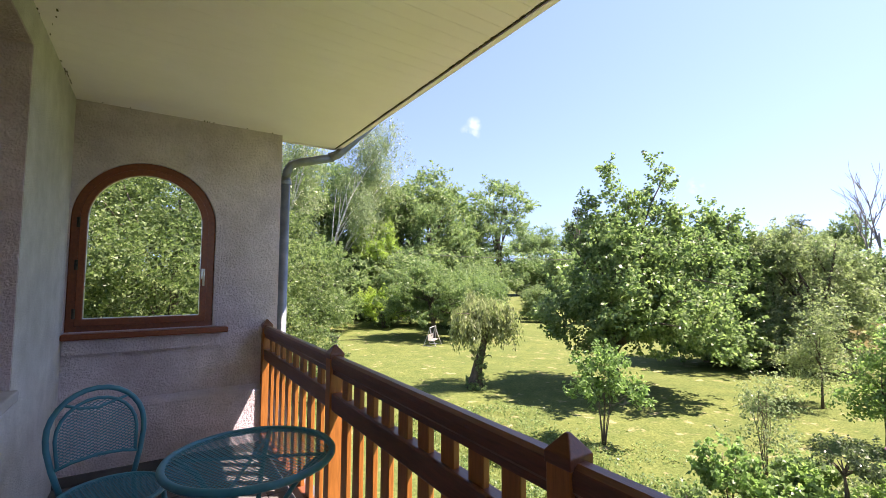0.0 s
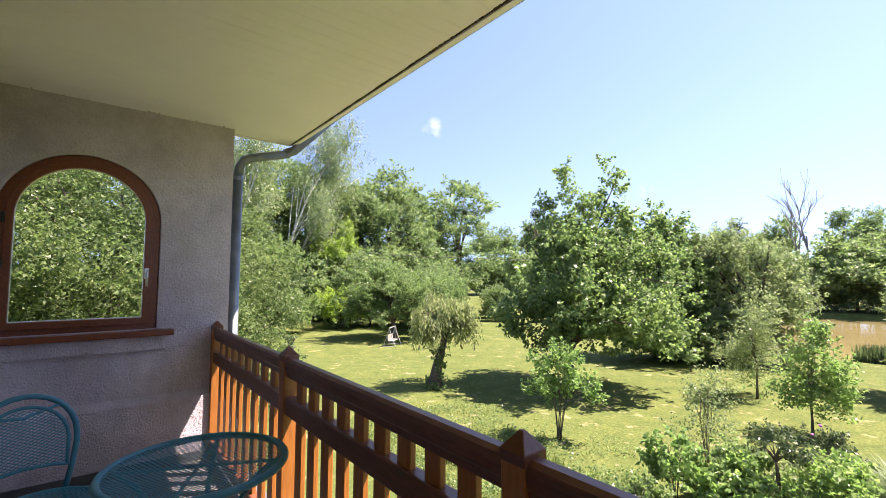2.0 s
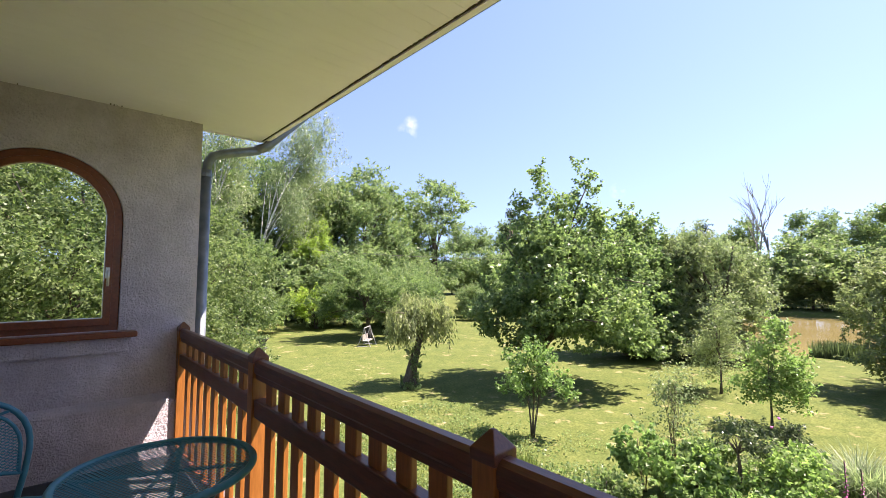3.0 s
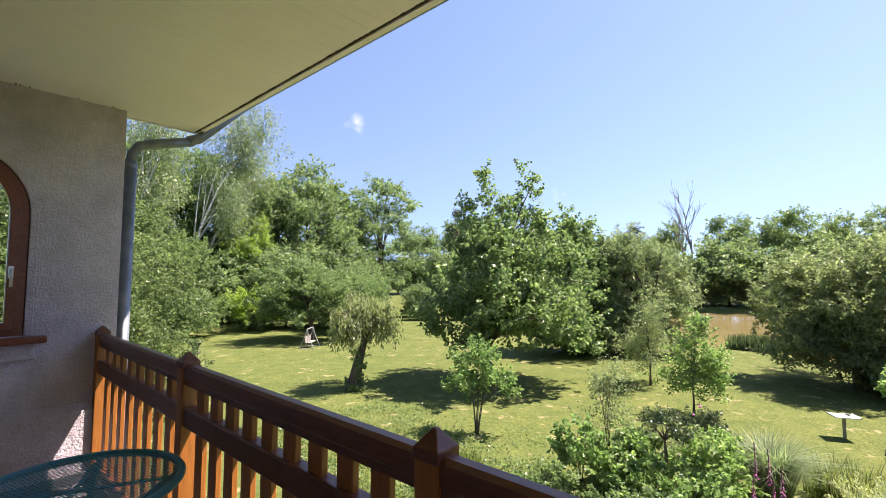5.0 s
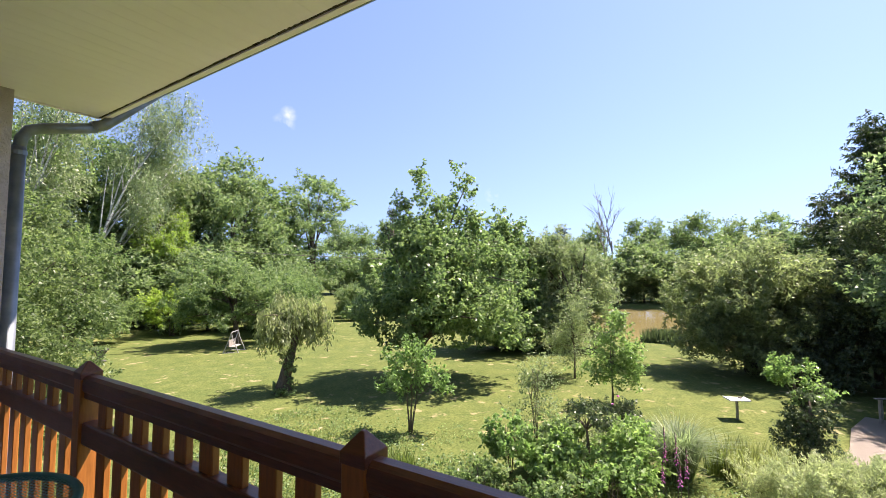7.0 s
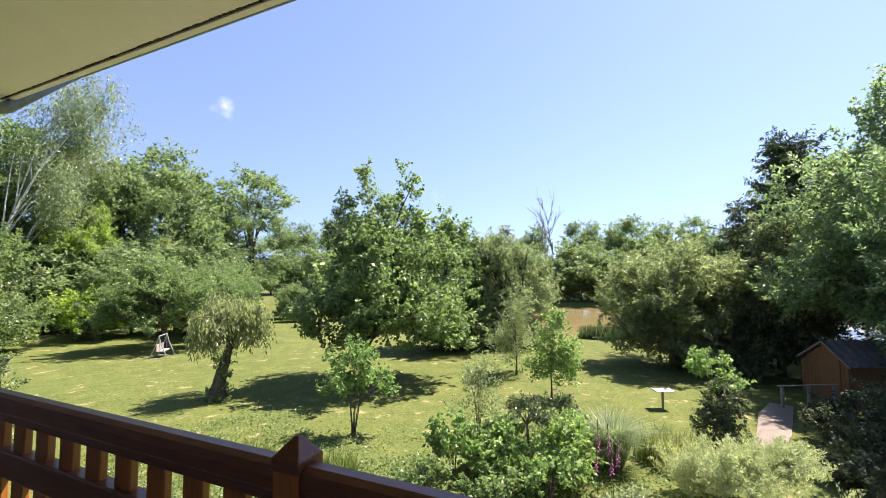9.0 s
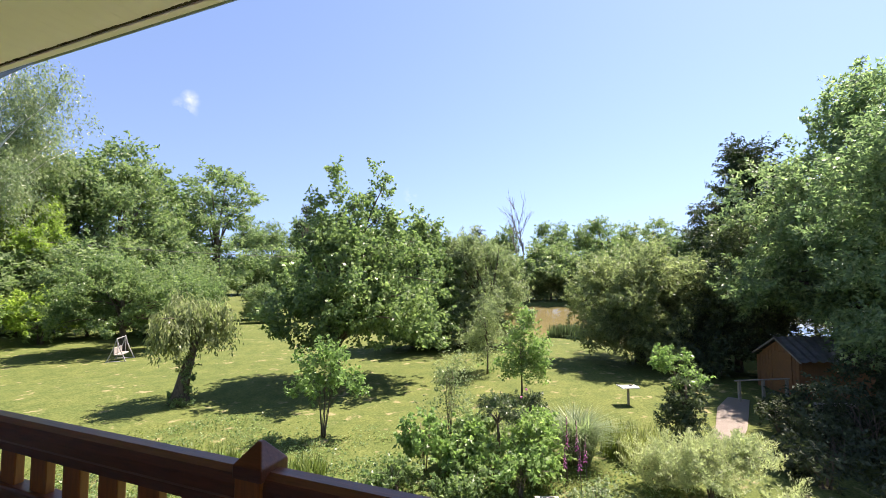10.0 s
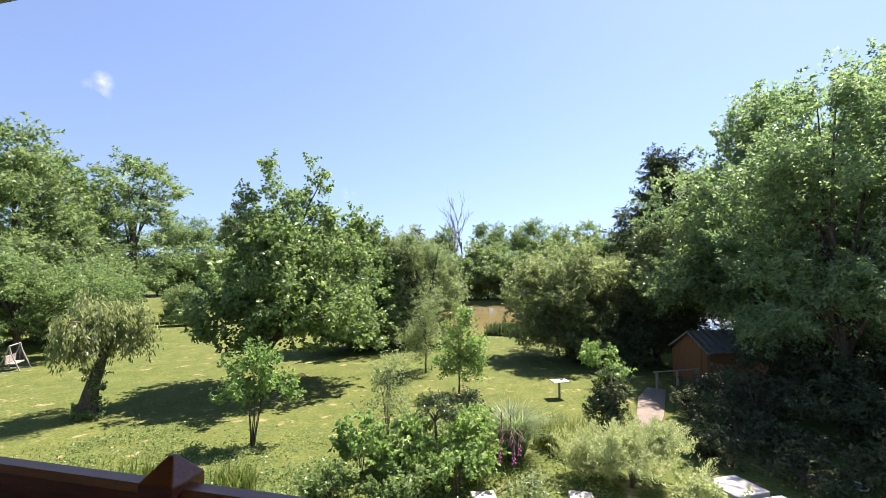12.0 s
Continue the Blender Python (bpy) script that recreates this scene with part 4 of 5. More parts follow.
tree("cherry_laurel", "young bright laurel rising out of the dark stump", "shrub", 12.7, -2.3,
     [(0, 0.1, 1.75, 0.55, 0.6, 0.35), (0.1, 0.45, 1.95, 0.3, 0.35, 0.25)], trunk=0.03, leaf=0.13, per=26, spacing=0.27, spread=0.12, lmat=L_LUSH, seed=66, limbs=12, slim=0.5, rise=0.7)

# the tall trees over the shed
tree("alder", "tall dense alder shading the garden shed", "tree", 19.5, -9.0,
     [(0, 0, 7.0, 3.0, 2.8, 3.0), (-0.5, 0.8, 4.6, 3.2, 2.8, 1.8), (0.3, -0.7, 10.0, 2.0, 1.9, 2.0), (-1.6, 1.6, 5.8, 1.7, 1.6, 1.5), (0.6, 1.4, 7.7, 1.3, 1.3, 1.3), (-2.6, 0.3, 4.3, 2.0, 2.0, 1.4), (-0.6, 2.8, 4.0, 1.7, 1.7, 0.9), (1.8, 1.2, 4.4, 2.2, 2.2, 1.3), (2.2, 0.2, 6.2, 2.2, 2.2, 1.5), (-2.4, 1.2, 2.6, 1.3, 1.3, 0.9)],
     trunk=0.24, leaf=0.17, per=34, spacing=0.52, spread=0.24, fill=0.6, rise=0.4, lmat=L_ALDER, seed=71, tri=True, slim=0.65, limbs=40, fork=0.25)
tree("alder", "broad leafy tree with low branches above the shed", "tree", 17.0, -13.0,
     [(0, 0, 6.5, 3.6, 3.6, 3.6), (-0.6, 1.2, 4.0, 3.2, 3.2, 1.8), (0, 0, 10.3, 2.4, 2.4, 2.1), (-1.0, 2.6, 8.0, 1.6, 1.6, 1.5)],
     trunk=0.26, leaf=0.17, per=34, spacing=0.52, spread=0.24, fill=0.6, rise=0.4, lmat=L_ALDER, seed=72, tri=True, slim=0.65, limbs=36, fork=0.25)
tree("alder", "leafy tree with branches down to the dark bushes", "tree", 13.9, -8.6,
     [(0, 0, 5.6, 2.4, 2.4, 2.4), (-0.5, 0.6, 3.2, 2.3, 2.3, 1.5), (0, 0, 8.0, 1.8, 1.8, 1.6), (0.4, 1.4, 6.6, 1.4, 1.4, 1.4)],
     trunk=0.2, leaf=0.14, per=38, spacing=0.5, spread=0.22, fill=0.65, lmat=L_ALDER, seed=75, tri=True, slim=0.65, limbs=34, fork=0.2)
# out of view, added only to cast shade over the bed and bushes
tree("alder", "unseen leafy tree added to shade the garden bed", "tree", 12.6, -14.5,
     [(0, 0, 6.4, 3.0, 3.0, 2.8), (-0.6, 1.0, 3.6, 2.8, 2.8, 1.8), (0, 0, 9.0, 2.2, 2.2, 1.8)],
     trunk=0.22, leaf=0.22, per=32, spacing=0.7, spread=0.34, lmat=L_MID, seed=76, tri=True, slim=0.65, limbs=24, fork=0.25)
tree("hornbeam", "low thick tree closing the view beyond the shed", "tree", 24.0, -11.0,
     [(0, 0, 2.6, 3.2, 3.2, 2.4), (0.3, -1.2, 5.4, 2.8, 2.8, 2.4), (-0.4, -3.6, 2.6, 2.8, 2.8, 2.4)],
     trunk=0.18, leaf=0.22, per=32, spacing=0.66, spread=0.32, lmat=L_DARK, seed=77, tri=True, limbs=26)
tree("hornbeam", "low spreading tree behind the garden shed", "tree", 22.5, -5.6,
     [(0, 0, 3.4, 2.2, 2.2, 1.8), (0.3, -1.2, 4.8, 2.0, 2.0, 1.8), (-0.6, -1.0, 2.6, 1.8, 1.8, 1.3)],
     trunk=0.15, leaf=0.17, per=38, spacing=0.5, spread=0.24, lmat=L_DARK, seed=73, tri=True, limbs=26)
tree("hornbeam", "low leafy bush between the pond and the shed", "bush", 21.6, -4.7,
     [(0, 0, 1.3, 1.7, 1.7, 1.3), (0.4, -1.0, 1.8, 1.4, 1.4, 1.2)], trunk=0.06, leaf=0.15, per=44, spacing=0.46, spread=0.2, lmat=L_DARK, seed=78, tri=True, limbs=16)
tree("fir", "tall dark conifer behind the leafy trees", "tree", 29.5, -8.0,
     [(0, 0, z, r, r, 1.5) for z, r in ((2.0, 3.4), (3.6, 3.3), (5.2, 3.1), (6.7, 2.8), (8.0, 2.4), (9.2, 2.0), (10.2, 1.5), (10.9, 1.0))],
     trunk=0.25, leaf=0.26, per=32, spacing=0.5, spread=0.26, lmat=L_CONIFER, seed=74, tri=True, slim=0.3, limbs=50, fork=0.1, droop=0.5, flat=0.35, rise=-0.1, reach=2.4)
# bushes under the tall trees, with the shade put into their leaf colour
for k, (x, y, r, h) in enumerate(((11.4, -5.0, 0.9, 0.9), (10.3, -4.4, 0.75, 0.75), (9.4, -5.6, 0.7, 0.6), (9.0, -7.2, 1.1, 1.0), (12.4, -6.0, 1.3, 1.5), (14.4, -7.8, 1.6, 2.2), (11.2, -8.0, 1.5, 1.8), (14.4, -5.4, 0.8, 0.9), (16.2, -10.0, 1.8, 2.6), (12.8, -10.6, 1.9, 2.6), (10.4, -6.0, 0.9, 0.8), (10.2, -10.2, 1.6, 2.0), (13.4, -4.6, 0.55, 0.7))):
    tree("laurel_bush", "dense bush under tall trees, leaves darkened for shade", "bush", x, y,
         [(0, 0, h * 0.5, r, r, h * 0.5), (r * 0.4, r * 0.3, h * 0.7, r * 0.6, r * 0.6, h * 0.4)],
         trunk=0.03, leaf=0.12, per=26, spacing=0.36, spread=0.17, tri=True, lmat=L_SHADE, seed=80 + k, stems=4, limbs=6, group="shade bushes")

# the orchard side
tree("apple_tree", "low spreading apple tree behind the swing seat", "tree", 15.6, 25.2,
     [(0, 0, 2.9, 3.0, 3.0, 1.9), (-0.8, 0.6, 3.9, 1.8, 1.8, 1.2), (1.4, -1.2, 2.7, 1.8, 1.8, 1.5), (-1.8, 1.4, 2.3, 1.6, 1.6, 1.3)],
     trunk=0.2, leaf=0.17, per=44, spacing=0.52, spread=0.24, lmat=L_MID, seed=91, tri=True, limbs=24, fork=0.25)
tree("apple_tree", "small leafy tree beyond the willow", "tree", 20.5, 27.0,
     [(0, 0, 2.6, 2.2, 2.2, 1.8), (0.4, -0.8, 3.6, 1.2, 1.2, 1.0)], trunk=0.14, leaf=0.19, per=40, spacing=0.55, spread=0.26, lmat=L_BIG, seed=92, tri=True, limbs=20)
tree("acacia", "tall bright yellow-green acacia at the wood's edge", "tree", 17.8, 40.5,
     [(0, 0, 6.6, 2.4, 2.4, 2.6), (-0.4, 0.3, 9.6, 1.8, 1.8, 1.8), (1.0, -1.0, 4.4, 1.8, 1.8, 1.5)],
     trunk=0.18, leaf=0.26, per=44, spacing=0.66, spread=0.32, lmat=L_BRIGHT, seed=93, tri=True, limbs=26, slim=0.5)
tree("hazel", "bright green hazel bush at the edge of the lawn", "bush", 15.6, 33.2,
     [(0, 0, 1.9, 2.0, 2.0, 1.4), (0.6, -0.6, 2.9, 1.0, 1.0, 0.8)], trunk=0.05, leaf=0.22, per=40, spacing=0.55, spread=0.26, lmat=L_BRIGHT, seed=94, tri=True, stems=5, limbs=8)
tree("lime_bush", "big light-leaved bush with branches to the ground", "bush", 9.4, 33.0,
     [(0, 0, 3.4, 3.0, 3.0, 2.8), (-1.0, -1.2, 2.2, 2.2, 2.2, 1.8), (0.6, 0.4, 5.6, 1.8, 1.8, 1.5), (-2.0, 0.6, 4.2, 1.9, 1.9, 2.2), (1.6, -0.8, 2.0, 1.6, 1.6, 1.5)],
     trunk=0.12, leaf=0.2, per=46, spacing=0.58, spread=0.28, lmat=L_MID, seed=95, tri=True, stems=4, limbs=12)
for k, (x, y, h, ln) in enumerate(((10.6, 38.0, 22.5, (5.0, 0.4)), (13.0, 40.5, 19.5, (4.0, 0.5)), (7.6, 39.0, 21.5, (1.6, 0.4)))):
    tree("birch", "tall white-stemmed birch with hanging twigs", "tree", x, y,
         [(ln[0], ln[1], h * 0.66, 2.6, 2.6, h * 0.17), (ln[0] * 1.3, ln[1], h * 0.84, 2.1, 2.1, h * 0.14), (ln[0] * 0.6 + 0.8, -1.0, h * 0.48, 2.3, 2.3, h * 0.12), (ln[0] * 1.3 + 1.0, -0.6, h * 0.70, 1.9, 1.9, h * 0.09)],
         trunk=0.17, leaf=0.22, per=22, spacing=0.78, spread=0.3, lmat=L_GREY, bark=M_BIRCH, seed=96 + k, tri=True, limbs=12, slim=0.5, droop=0.9, hang=1.1, fork=0.35, lean=ln, group="birches", rise=-0.6, reach=3.0)

# greenery close behind the arched window
for k, (x, y, r, h) in enumerate(((-3.4, 11.5, 2.7, 7.4), (-0.4, 12.5, 2.7, 8.0), (2.0, 14.5, 2.4, 7.4), (-2.0, 15.0, 3.0, 9.0))):
    tree("hedge_tree", "dense sunlit thorn tree behind the arched window", "tree", x, y,
         [(0, 0, h * 0.3, r, r, h * 0.3), (0.3, -0.2, h * 0.55, r, r, h * 0.28), (-0.3, 0.2, h * 0.78, r * 0.75, r * 0.75, h * 0.22)],
         trunk=0.12, leaf=0.105, per=34, spacing=0.38, spread=0.21, lmat=L_THORN, seed=110 + k, tri=True, limbs=12, fork=0.1, group="trees behind the window")


# ---- woods all round ----
def at(az, d):
    return -0.75 + d * math.sin(radians(az)), -0.7 + d * math.cos(radians(az))


rng = random.Random(7)
KINDS = []
for k, (blobs, lmat, hgt) in enumerate((
        ([(0, 0, 9, 4.2, 4.2, 4.0), (1.6, -1.2, 12, 2.8, 2.8, 2.5), (-1.8, 1.0, 11.4, 2.8, 2.8, 2.8), (0.2, 0.4, 5.0, 4.0, 4.0, 2.6), (0.2, 0.3, 14, 2.0, 2.0, 1.6)], L_FAR, 15.6),
        ([(0, 0, 10, 3.0, 3.0, 4.2), (0.8, 0.8, 13.4, 2.0, 2.0, 2.2), (-0.8, -0.8, 6.0, 3.0, 3.0, 3.0), (1.6, -1.0, 8.0, 2.0, 2.0, 2.2)], L_MID, 15.6),
        ([(0, 0, 4.2, 3.4, 3.4, 3.4), (1.6, 1.0, 6.0, 2.2, 2.2, 2.2), (-1.6, -1.0, 3.0, 2.6, 2.6, 2.2), (0.6, 0.4, 1.6, 3.4, 3.4, 1.6)], L_FAR, 8.4),
        ([(1.0, 0.5, 12.6, 3.0, 3.0, 1.8), (-1.4, 0.2, 10.6, 2.4, 2.4, 1.6), (0.8, -0.8, 9.0, 2.0, 2.0, 1.4), (0, 0, 5.5, 3.0, 3.0, 2.2)], L_FAR, 14.4),
        ([(0, 0, 3.0, 2.6, 2.6, 2.0), (0, 0, 6.5, 2.0, 2.0, 2.2), (0, 0, 10, 1.4, 1.4, 2.2), (0, 0, 13, 0.7, 0.7, 1.6)], L_CONIFER, 14.6))):
    KINDS.append((dict(blobs=blobs, lmat=lmat, trunk=0.28 if hgt > 10 else 0.1, leaf=0.35, per=25, spacing=0.85, spread=0.46, tri=True, seed=200 + k, limbs=18, fork=0.3,
                       group="trees of the wood"), hgt))
ORIGINAL = {}


def wood_tree(kind, az, d, el):
    spec, hgt = KINDS[kind]
    x, y = at(az, d)
    z = float(ground_z(x, y))
    want = d * math.tan(radians(el)) + 1.45 - z
    if kind not in ORIGINAL:
        ORIGINAL[kind] = tree("wood_tree", ("full-crowned deciduous tree of the surrounding wood", "tall slender deciduous tree of the wood", "bushy thicket tree at the wood's edge",
                                            "open-crowned oak standing above the wood", "dark conifer in the wood")[kind], "tree", x, y, **spec)
        ob = ORIGINAL[kind]
    else:
        ob = copy_thing(ORIGINAL[kind], Matrix.Identity(4))
    s = want / hgt
    w = s * rng.uniform(0.9, 1.2)
    ob.matrix_world = pose(x, y, z - 0.1, 0, 0, rng.uniform(0, 360)) @ Matrix.Diagonal((w, w, s, 1))


for row in ((0, 31.3, 52, 14.7), (1, 34.5, 56, 12.0), (0, 28.3, 50, 12.4), (1, 25.5, 50, 13.5), (0, 22.0, 48, 14.0), (1, 18.5, 50, 15.5), (0, 14.8, 48, 15.5), (0, 11.0, 46, 15.0), (1, 7.5, 44, 15.0),
            (0, 36.8, 60, 9.6), (3, 41.0, 62, 12.6), (0, 44.0, 104, 7.0), (0, 46.6, 110, 6.8), (2, 45.2, 106, 3), (2, 47.5, 106, 3), (2, 43, 104, 3), (4, 50.6, 78, 9.2), (0, 50.0, 86, 7.6), (1, 52.8, 84, 8.0), (0, 56.2, 88, 6.6), (0, 60.0, 90, 6.4), (1, 63.5, 92, 6.6), (0, 67.0, 92, 6.0),
            (0, 70.5, 92, 5.6), (4, 72.8, 90, 6.4), (2, 74.5, 86, 4.8), (0, 76.4, 92, 6.6), (1, 81.2, 92, 7.0), (0, 83.4, 90, 6.8), (0, 86.6, 86, 6.7), (1, 88.8, 82, 7.4), (0, 91.4, 88, 6.4), (3, 94.4, 88, 6.6), (0, 97.6, 80, 5.6), (0, 101, 70, 6),
            (0, 106, 52, 9), (0, 112, 48, 12), (1, 118, 44, 14), (0, 124, 46, 13), (0, 132, 48, 13)):
    wood_tree(*row)
for az in np.arange(9, 40, 3.6):
    wood_tree(2, float(az) + rng.uniform(-1, 1), 44 + rng.uniform(-1, 5) + max(0, az - 20) * 0.4, rng.uniform(3.2, 6.5))
for az, d, el in ((46.3, 44, -0.4), (45.0, 47, -1.0), (34.8, 37, 1.5), (36.8, 39, 2.4), (38.8, 44, 2.0), (29.2, 40, 4.0)):
    wood_tree(2, az, d, el)
for az in (40.5, 49.5, 53, 56, 59, 62, 65, 68, 71):
    wood_tree(2, float(az), 76 + rng.uniform(-3, 3), rng.uniform(2.2, 4.6))
for az in np.arange(73, 101, 3.0):
    wood_tree(2, float(az), 76 + rng.uniform(-1, 5), rng.uniform(2.6, 5.4))

# the dead tree on the far shore
bm = fresh()
dr = random.Random(3)


def twig(p, d, ln, r, depth):
    q = p + d * ln
    tube(bm, [p, p + d * ln * 0.5 + Vector((dr.uniform(-1, 1), dr.uniform(-1, 1), 0)) * ln * 0.06, q], [r, r * 0.8, r * 0.55], 5)
    if depth:
        for _ in range(3 if depth > 1 else 4):
            nd = (d + Vector((dr.uniform(-1, 1), dr.uniform(-1, 1), dr.uniform(-0.1, 0.6))) * 0.5).normalized()
            twig(p + d * ln * dr.uniform(0.55, 1.0), nd, ln * dr.uniform(0.45, 0.7), r * 0.5, depth - 1)


dx, dy = at(78.9, 84)
dead = thing("dead_tree", "bare grey dead tree standing on the far shore", "tree", dx, dy, float(ground_z(dx, dy)))
for off, hgt in ((0.0, 10.6), (1.9, 9.4)):
    twig(Vector((0, off, 0)), Vector((0.02, 0.05 - off * 0.05, 1)).normalized(), hgt, 0.2, 3)
part("trunk", bm, M_GREYWOOD, dead)

# ---- things in the garden ----
mm = Mat("pale_metal_paint", 0.5)
M_PALEMETAL = mm.color(mm.ramp(mm.noise(8, 5), (0.3, (0.22, 0.215, 0.21)), (0.7, (0.36, 0.35, 0.34)))).m
swing = thing("garden_swing", "pale metal garden swing seat under the apple tree", "swing seat", 13.9, 22.7, float(ground_z(13.9, 22.7)), 40)
swing.scale = (0.68, 0.68, 0.74)
for s in (-0.85, 0.85):
    part("side_frame", tube(tube(fresh(), [(s, -0.6, 0), (s, -0.12, 1.1), (s, 0, 1.55)], 0.035, 8), [(s, 0.6, 0), (s, 0.12, 1.1), (s, 0, 1.55)], 0.035, 8), M_PALEMETAL, swing)
    part("foot", tube(fresh(), [(s, -0.65, 0.03), (s, 0.65, 0.03)], 0.03, 8), M_PALEMETAL, swing)
    part("hanger", tube(fresh(), [(s * 0.9, 0, 1.52), (s * 0.88, -0.05, 0.5)], 0.012, 6), M_PALEMETAL, swing)
part("top_bar", tube(fresh(), [(-0.87, 0, 1.55), (0.87, 0, 1.55)], 0.035, 8), M_PALEMETAL, swing)
part("seat", box(fresh(), -0.76, -0.3, 0.42, 0.76, 0.2, 0.5, 0.03, 2), M_GREYWOOD, swing)
part("backrest", box(fresh(), -0.76, 0.16, 0.5, 0.76, 0.24, 0.95, 0.03, 2), M_GREYWOOD, swing)

bt = thing("bird_table", "white-topped bird table on a short post", "bird table", 15.0, -0.92, float(ground_z(15.0, -0.92)), 25)
part("post", tube(fresh(), [(0, 0, -0.05), (0, 0, 0.55)], 0.04, 8), M_GREYWOOD, bt)
part("tray", box(fresh(), -0.21, -0.29, 0.55, 0.21, 0.29, 0.58, 0.008, 2), M_WHITE, bt)
for k, (a, b, c, d) in enumerate(((-0.21, -0.29, 0.21, -0.275), (-0.21, 0.275, 0.21, 0.29))):
    part("lip", box(fresh(), a, b, 0.58, c, d, 0.60, 0.004), M_WHITE, bt)
part("seed_dish", tube(fresh(), [(0.06, -0.12, 0.58), (0.06, -0.12, 0.615)], 0.055, 10), M_DARK, bt, "small dark dish")

urn = thing("stone_urn", "dark stone urn on the lawn with a plant in it", "urn", 8.6, 25.6, float(ground_z(8.6, 25.6)))
part("bowl", tube(fresh(), [(0, 0, 0), (0, 0, 0.08), (0, 0, 0.2), (0, 0, 0.42), (0, 0, 0.58), (0, 0, 0.62)], [0.26, 0.24, 0.13, 0.2, 0.33, 0.35], 14), M_DARK, urn, smooth=True)
r9 = np.random.default_rng(9)
part("plant", quads("plant", leaf_corners(r9, r9.normal(size=(340, 3)) * [0.16, 0.16, 0.05] + [0, 0, 0.68], 0.08), L_MID), None, urn)["kind"] = "stuff"

# shed
shed = thing("garden_shed", "small brown timber shed with a grey corrugated roof", "shed", 19.3, -7.35, float(ground_z(19.3, -7.35)), -66)
W2, L2, EV, PK = 0.85, 1.35, 1.4, 1.95
bm = fresh()
for s in (-1, 1):
    box(bm, -L2, s * W2 - 0.03, 0, L2, s * W2 + 0.03, EV)
for xx in (-L2, L2):
    vs = [(xx + e, a, b) for e in (-0.03, 0.03) for a, b in ((-W2, 0), (W2, 0), (W2, EV), (0, PK), (-W2, EV))]
    v = [bm.verts.new(q) for q in vs]
    bm.faces.new(v[:5]), bm.faces.new(v[5:][::-1])
    for k in range(5):
        bm.faces.new((v[k], v[(k + 1) % 5], v[5 + (k + 1) % 5], v[5 + k]))
wl_ = part("wall", bm, M_SHED, shed)
for k in range(13):
    yy = -W2 + 0.075 + k * 0.15
    top_z = PK - abs(yy) * (PK - EV) / W2 - 0.06
    part("board", box(fresh(), -L2 - 0.055, yy - 0.068, 0.02, -L2 - 0.032, yy + 0.068, top_z, 0.004), M_SHED, wl_)
part("door", box(fresh(), -L2 - 0.085, -0.55, 0.05, -L2 - 0.057, 0.2, 1.5, 0.006), M_SHED, shed, "weathered board door")
for s in (-1, 1):
    bm = fresh()
    n = 40
    rows_ = []
    for k in range(n + 1):
        xx = -L2 - 0.2 + (2 * L2 + 0.4) * k / n
        wv = 0.022 * math.cos(k * math.pi / 2)
        rows_.append([bm.verts.new((xx, s * a, b + wv + e)) for a, b in ((0, PK + 0.06), (W2 + 0.25, EV - 0.1)) for e in (0, 0.012)])
    for a, b in zip(rows_, rows_[1:]):
        bm.faces.new((a[1], b[1], b[3], a[3])), bm.faces.new((a[0], a[2], b[2], b[0])), bm.faces.new((a[2], a[3], b[3], b[2])), bm.faces.new((a[0], b[0], b[1], a[1]))
    part("roof_sheet", bm, M_SHEET, shed)
    part("barge_board", tube(fresh(), [(-L2 - 0.2, 0, PK + 0.03), (-L2 - 0.2, s * (W2 + 0.25), EV - 0.13)], 0.035, 4), M_GREYWOOD, shed)

# path and steps by the shed
bm = fresh()
pts = [(10.9, -2.75), (11.4, -2.9), (12.2, -3.1), (13.6, -3.5), (15.4, -3.9), (17.0, -4.4)]
edge = []
for k, (a, b) in enumerate(pts):
    q = pts[min(k + 1, len(pts) - 1)]
    p0 = pts[max(k - 1, 0)]
    d = Vector((q[0] - p0[0], q[1] - p0[1])).normalized()
    nrm = Vector((-d.y, d.x)) * (0.36 + 0.06 * math.sin(k * 2.1))
    edge.append([bm.verts.new((a + s * nrm.x, b + s * nrm.y, float(ground_z(a, b)) + 0.06)) for s in (1, -1)])
for a, b in zip(edge, edge[1:]):
    bm.faces.new((a[0], b[0], b[1], a[1]))
bmesh.ops.solidify(bm, geom=bm.faces[:], thickness=0.12)
setting("path", bm, M_GRAVEL, "pale gravel path leading to the shed", "path")
rail2 = thing("hand_rail", "low white wooden hand rail beside the path", "rail", 16.6, -4.35, float(ground_z(16.6, -4.35)), -60)
for xx in (0, 0.9, 1.8):
    part("post", box(fresh(), xx - 0.04, -0.04, -0.05, xx + 0.04, 0.04, 0.72, 0.006), M_GREYWOOD, rail2)
part("bar", box(fresh(), -0.15, -0.04, 0.72, 1.9, 0.04, 0.75, 0.006), M_GREYWOOD, rail2)
bench = thing("bench", "pale weathered bench in the shade by the shed", "bench", 15.6, -6.5, float(ground_z(15.6, -6.5)), -70)
part("seat", box(fresh(), -0.6, -0.15, 0.4, 0.6, 0.15, 0.44, 0.006), M_GREYWOOD, bench)
for xx in (-0.5, 0.5):
    part("leg", box(fresh(), xx - 0.04, -0.13, -0.02, xx + 0.04, 0.13, 0.4, 0.006), M_GREYWOOD, bench)

